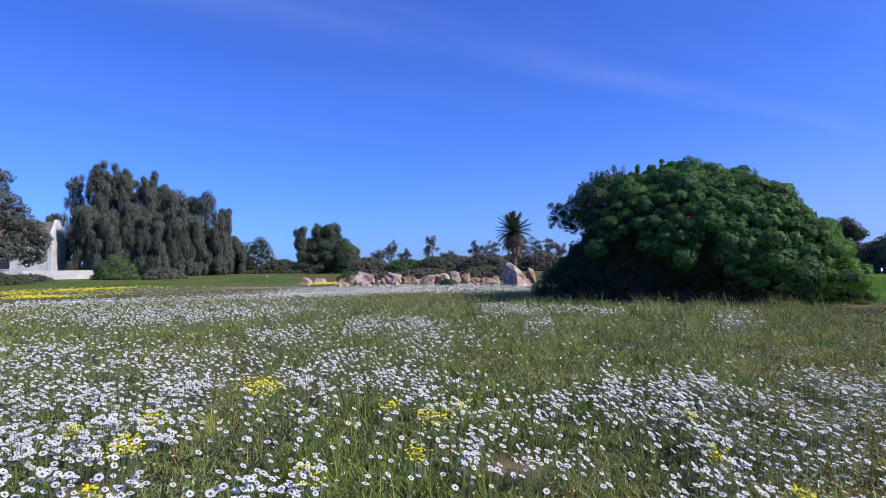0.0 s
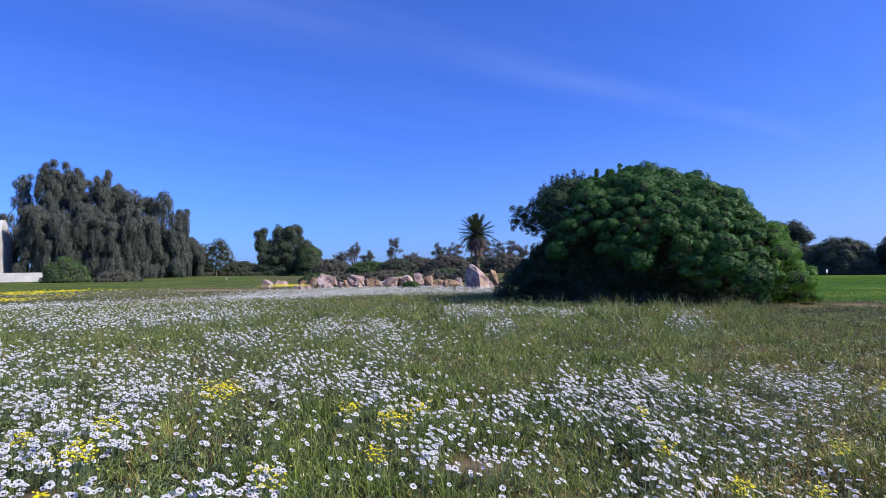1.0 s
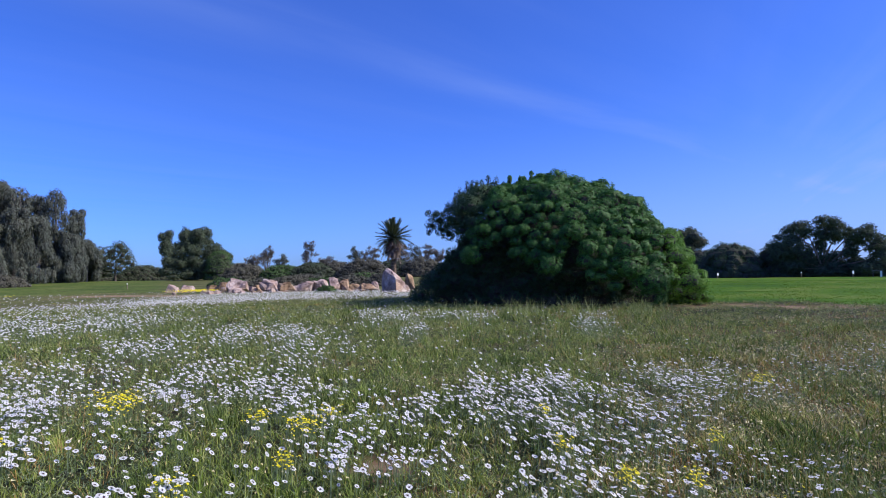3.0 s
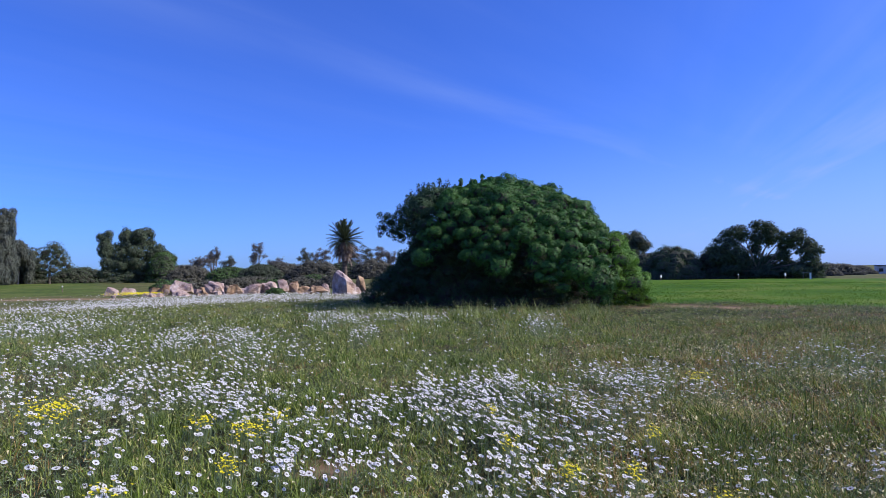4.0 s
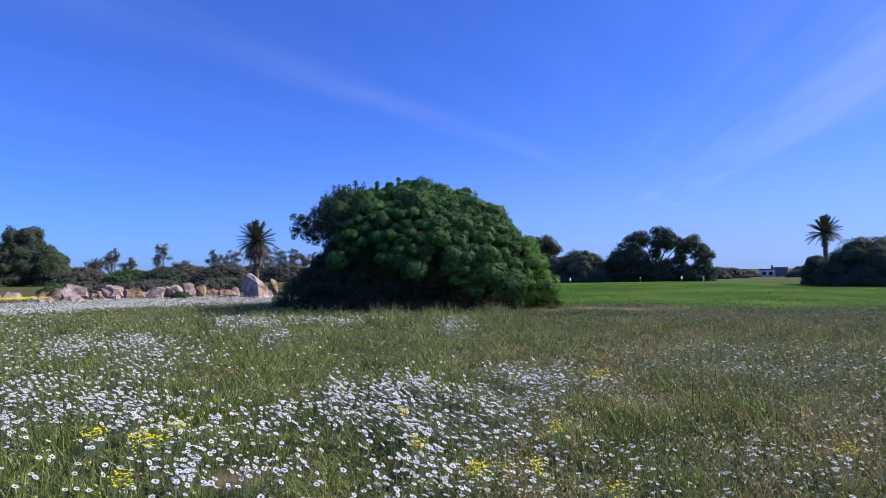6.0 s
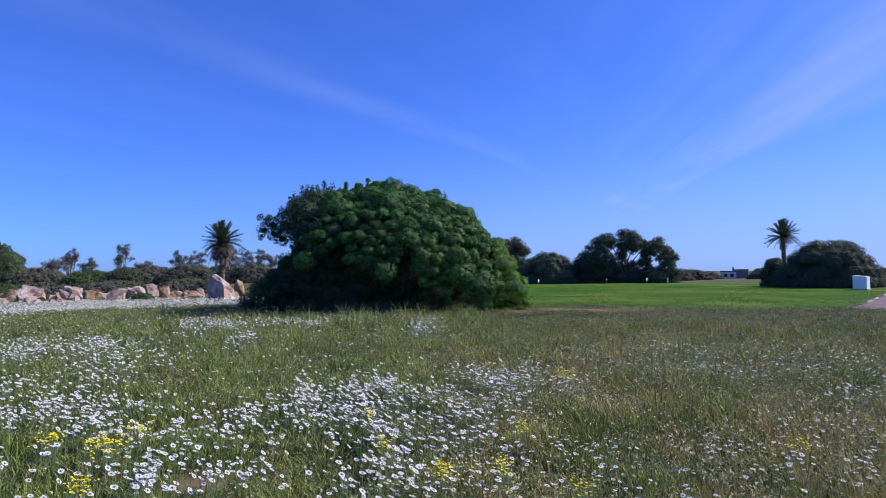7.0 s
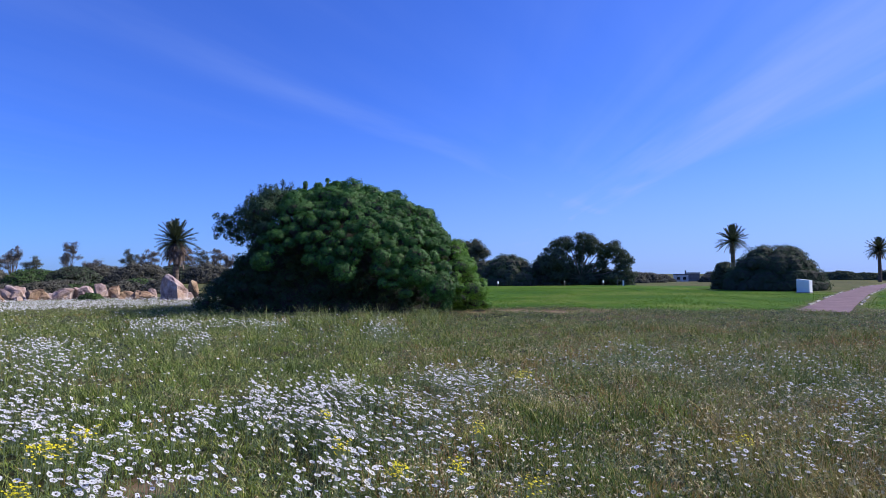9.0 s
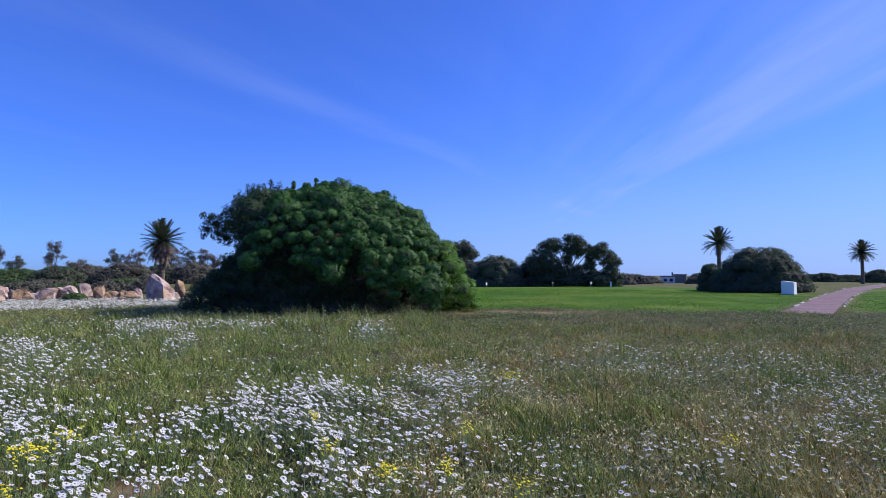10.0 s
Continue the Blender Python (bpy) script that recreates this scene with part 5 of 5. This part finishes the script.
leaf_litter("grass_tips", "fine bent tips of meadow grass", M_TIP, 25, 190000, 6.5, 34, 1.3, lambda x, y, r: 0.25 + 0.75 * lumps(x, y, 1.1, 14), lambda x, y, r: grass_height(x, y, r) * 1.0 + 0.03, 0.03, 0.2)
leaf_litter("seed_heads", "pale dry seed heads scattered through the grass", M_SEED, 24, 250000, 1.6, 30, 1.5, lambda x, y, r: dryness(x, y) * (0.3 + 0.7 * lumps(x, y, 0.7, 12)) * (1 - 0.7 * smooth(12, 16, r)), lambda x, y, r: grass_height(x, y, r) * 1.1 + 0.05, 0.021, 0.5)


def flower_field(name, label, category, mats, seed, x, y, size, petals, top, tilt, disc):
    """Open flower heads that turn to the sun, each with a ring of petals, a disc and a stalk."""
    rg = np.random.default_rng(seed)
    n = len(x)
    nrm = unit(np.array(FLOWER_DIR) * tilt + np.array([0, 0, 1]) * (1 - tilt * 0.55) + rg.normal(0, 0.2, (n, 3)))
    t1 = unit(np.cross(nrm, np.array([0.3, 0.9, 0.1]) + rg.normal(0, 0.2, (n, 3))))
    t2 = np.cross(nrm, t1)
    c = np.stack([x, y, height(x, y) + top], 1)
    vs, fs, ids, off = [], [], [], 0
    cup = rg.uniform(-0.1, 0.25, (n, 1))
    for k in range(petals):
        a = 2 * math.pi * k / petals
        da = math.pi / petals * 1.02
        R = size[:, None] * rg.uniform(0.9, 1.08, (n, 1))

        def ring(rad, ang_, lift):
            return c + (t1 * math.cos(ang_) + t2 * math.sin(ang_)) * R * rad + nrm * R * lift

        v = np.stack([ring(0.16, a, 0), ring(0.82, a + da, cup * 0.5), ring(1.0, a, cup * 0.7), ring(0.82, a - da, cup * 0.5)], 1).reshape(-1, 3)
        vs.append(v)
        fs.append(np.arange(4 * n).reshape(n, 4) + off)
        ids.append(np.zeros(n, int))
        off += 4 * n
    sides = 6 if petals > 7 else 4 if petals > 4 else 3
    v = [c + nrm * size[:, None] * 0.13]
    for k in range(sides):
        a = 2 * math.pi * k / sides
        v.append(c + (t1 * math.cos(a) + t2 * math.sin(a)) * size[:, None] * disc + nrm * size[:, None] * 0.05)
    vs.append(np.stack(v, 1).reshape(-1, 3))
    base = np.arange(n)[:, None] * (sides + 1) + off
    tr = [np.concatenate([base, base + 1 + k, base + 1 + (k + 1) % sides], 1) for k in range(sides)]
    off += n * (sides + 1)
    # stalks
    foot = np.stack([x, y, height(x, y)], 1) - nrm * np.array([1, 1, 0]) * 0.05
    sd = np.array([0.0016, 0.0005, 0])
    vs.append(np.stack([foot - sd, foot + sd, c + sd - nrm * 0.004, c - sd - nrm * 0.004], 1).reshape(-1, 3))
    st = (np.arange(4 * n).reshape(n, 4) + off)[: n if petals > 4 else 0]
    quads = np.concatenate(fs + [st])
    tris = np.concatenate(tr)
    index = np.concatenate([np.zeros(n * petals, int), np.full(len(st), 2), np.full(len(tris), 1)])
    return tagged(new(name, mesh_of(name, np.concatenate(vs), [quads, tris], mats, index)), label, category, kind="stuff")


def daisies(seed, count, r0, r1, power, petals, fullest, name, label, az0=-68, az1=48):
    """count points tried; fullest: heads per square metre in a full patch."""
    rg = np.random.default_rng(seed)
    x, y, r = scatter(rg, count, r0, r1, power, az0, az1)
    area = math.radians(az1 - az0) / 2 * (r1 ** 2 - r0 ** 2)
    here = count / area if power == 0 else None
    clump = lumps(x, y, 0.5, seed + 1)
    thin = 0.55 + 0.45 * smooth(9, 6, r) + 1.0 * smooth(4.6, 3.4, r)
    thin = thin * (1 - 0.92 * smooth(-18, -34, np.degrees(np.arctan2(-x, y))))
    clump = np.clip(clump * 1.7 - 0.35, 0, 1) * (0.12 + 1.65 * lumps(x, y, 0.15, seed + 7) ** 1.5)
    want = fullest * (patch_density(x, y, ALL_WHITE) * (0.1 + 1.35 * clump) + (0.085 * clump + 0.012) * thin)
    far_right = smooth(11, 14, r) * smooth(-20, -26, np.degrees(np.arctan2(-x, y)))
    want = want * (1 - 0.95 * far_right) * (1 - 0.1 * smooth(-30, -40, np.degrees(np.arctan2(-x, y))))
    ok = free(x, y) & (rg.uniform(0, 1, count) < want / here)
    x, y, r = x[ok], y[ok], r[ok]
    size = (0.011 + 0.0145 * rg.uniform(0, 1, len(x)) ** 0.75) * (1 + 0.006 * r + smooth(6.5, 4.2, r) * (0.05 + 0.27 * smooth(16, 27, np.degrees(np.arctan2(-x, y)))))
    size = size * (1 - 0.25 * smooth(-25, -38, np.degrees(np.arctan2(-x, y)))) * (1 + 0.35 * smooth(24, 32, r))
    top = rg.uniform(0.1, 0.27, len(x)) + 0.09 * smooth(7, 12, r) - 0.17 * smooth(26, 36, r) - 0.18 * far_right[ok]
    tilt = 0.62 - 0.62 * smooth(-12, -40, np.degrees(np.arctan2(-x, y)))[:, None]
    return flower_field(name, label, "daisies", [M_PETAL, M_DISC, M_HERB], seed, x, y, size, petals, top, tilt, 0.27)


daisies(31, 34000, 1.7, 8.0, 0, 12, 350, "daisies", "white daisies with dark purple centres, open to the sun")
daisies(32, 40000, 8.0, 20.0, 0, 7, 270, "daisies", "white daisies in drifts through the meadow")
rg = np.random.default_rng(92)
r = rg.uniform(0, 1, 9000) ** 0.55 * 20 + 1.8
az = np.radians(rg.uniform(48, 292, 9000))
x, y = -np.sin(az) * r, np.cos(az) * r
ok = lumps(x, y, 1.1, 93) > rg.uniform(0.35, 0.9, 9000)
x, y = x[ok], y[ok]
flower_field("daisies", "white daisies scattered thinly through meadow grass", "daisies", [M_PETAL, M_DISC, M_HERB], 94, x, y, rg.uniform(0.013, 0.023, len(x)), 6, rg.uniform(0.1, 0.27, len(x)), 0.5, 0.27)
daisies(33, 100000, 20.0, 52.0, 0, 4, 85, "daisies", "far drifts of white daisies before the boulders")
daisies(34, 30000, 27.0, 45.0, 0, 4, 7, "daisies", "low carpet of white daisies in front of the boulders", -8, 21)

rg = np.random.default_rng(35)
fx, fy = [], []
for az, r, a, b in YELLOW:
    n = int(min(520, 40 + 400 * a * b * 3.1 * (1 if r < 12 else 0.12)))
    q, w = rg.normal(0, 0.55, n), rg.normal(0, 0.55, n)
    rr = r + w * b
    aa = np.radians(az + np.degrees(q * a / r))
    ex, ey = -np.sin(aa) * rr, np.cos(aa) * rr
    ok = (rr < 12) | (az < 20) | (lumps(ex, ey, 1.6, 5) > 0.45)
    fx.append(ex[ok])
    fy.append(ey[ok])
fx, fy = np.concatenate(fx), np.concatenate(fy)
fr_ = np.hypot(fx, fy)
flower_field("yellow_flowers", "clumps of small bright yellow flowers in the grass", "flowers", [M_YELLOW, M_YELLOW, M_HERB], 36, fx, fy, 0.0068 + 0.0009 * fr_, 5, 0.16 + rg.uniform(0, 0.1, len(fx)), 0.5, 0.35)


def tall_stems():
    """Loose tall flowering grasses along the foot of the big bush."""
    rg = np.random.default_rng(61)
    n = 320
    az, r = np.radians(rg.uniform(-27, 1, n)), rg.uniform(18.5, 22.4, n)
    x, y = -np.sin(az) * r, np.cos(az) * r
    ok = lumps(x, y, 1.0, 63) > rg.uniform(0.3, 0.9, n)
    x, y = (np.repeat(q[ok], 5) for q in (x, y))
    x, y = x + rg.normal(0, 0.07, len(x)), y + rg.normal(0, 0.07, len(x))
    h = rg.uniform(0.35, 0.7, len(x))
    v, f = blades(rg, x, y, height(x, y) - 0.02, h, rg.uniform(0.012, 0.024, len(x)), rg.uniform(0.3, 1.1, len(x)), rg.uniform(0, 6.28, len(x)))
    tagged(new("tall_grass", mesh_of("tall_grass", v, f, M_TIP)), "loose tall pale-green grass at the foot of the bush", "grass", kind="stuff")


tall_stems()


def lawn_turf():
    """Short mown blades over the near part of the fairway."""
    rg = np.random.default_rng(65)
    x, y, r = scatter(rg, 50000, 24, 62, 1.2, -66, -16)
    ok = (lawn_mask(x, y) > rg.uniform(0.05, 0.8, len(x))) & (bare_mask(x, y) < 0.3)
    x, y, r = x[ok], y[ok], r[ok]
    h = (0.02 + 0.03 * lumps(x, y, 2.4, 66) ** 2) * rg.uniform(0.6, 1.4, len(x))
    v, f = blades(rg, x, y, height(x, y), h, 0.01 + 0.0007 * r, rg.uniform(0.2, 1.2, len(x)), rg.uniform(0, 6.28, len(x)))
    tagged(new("turf", mesh_of("turf", v, f, M_TURF)), "short mown green turf of the fairway", "grass", kind="stuff")


lawn_turf()
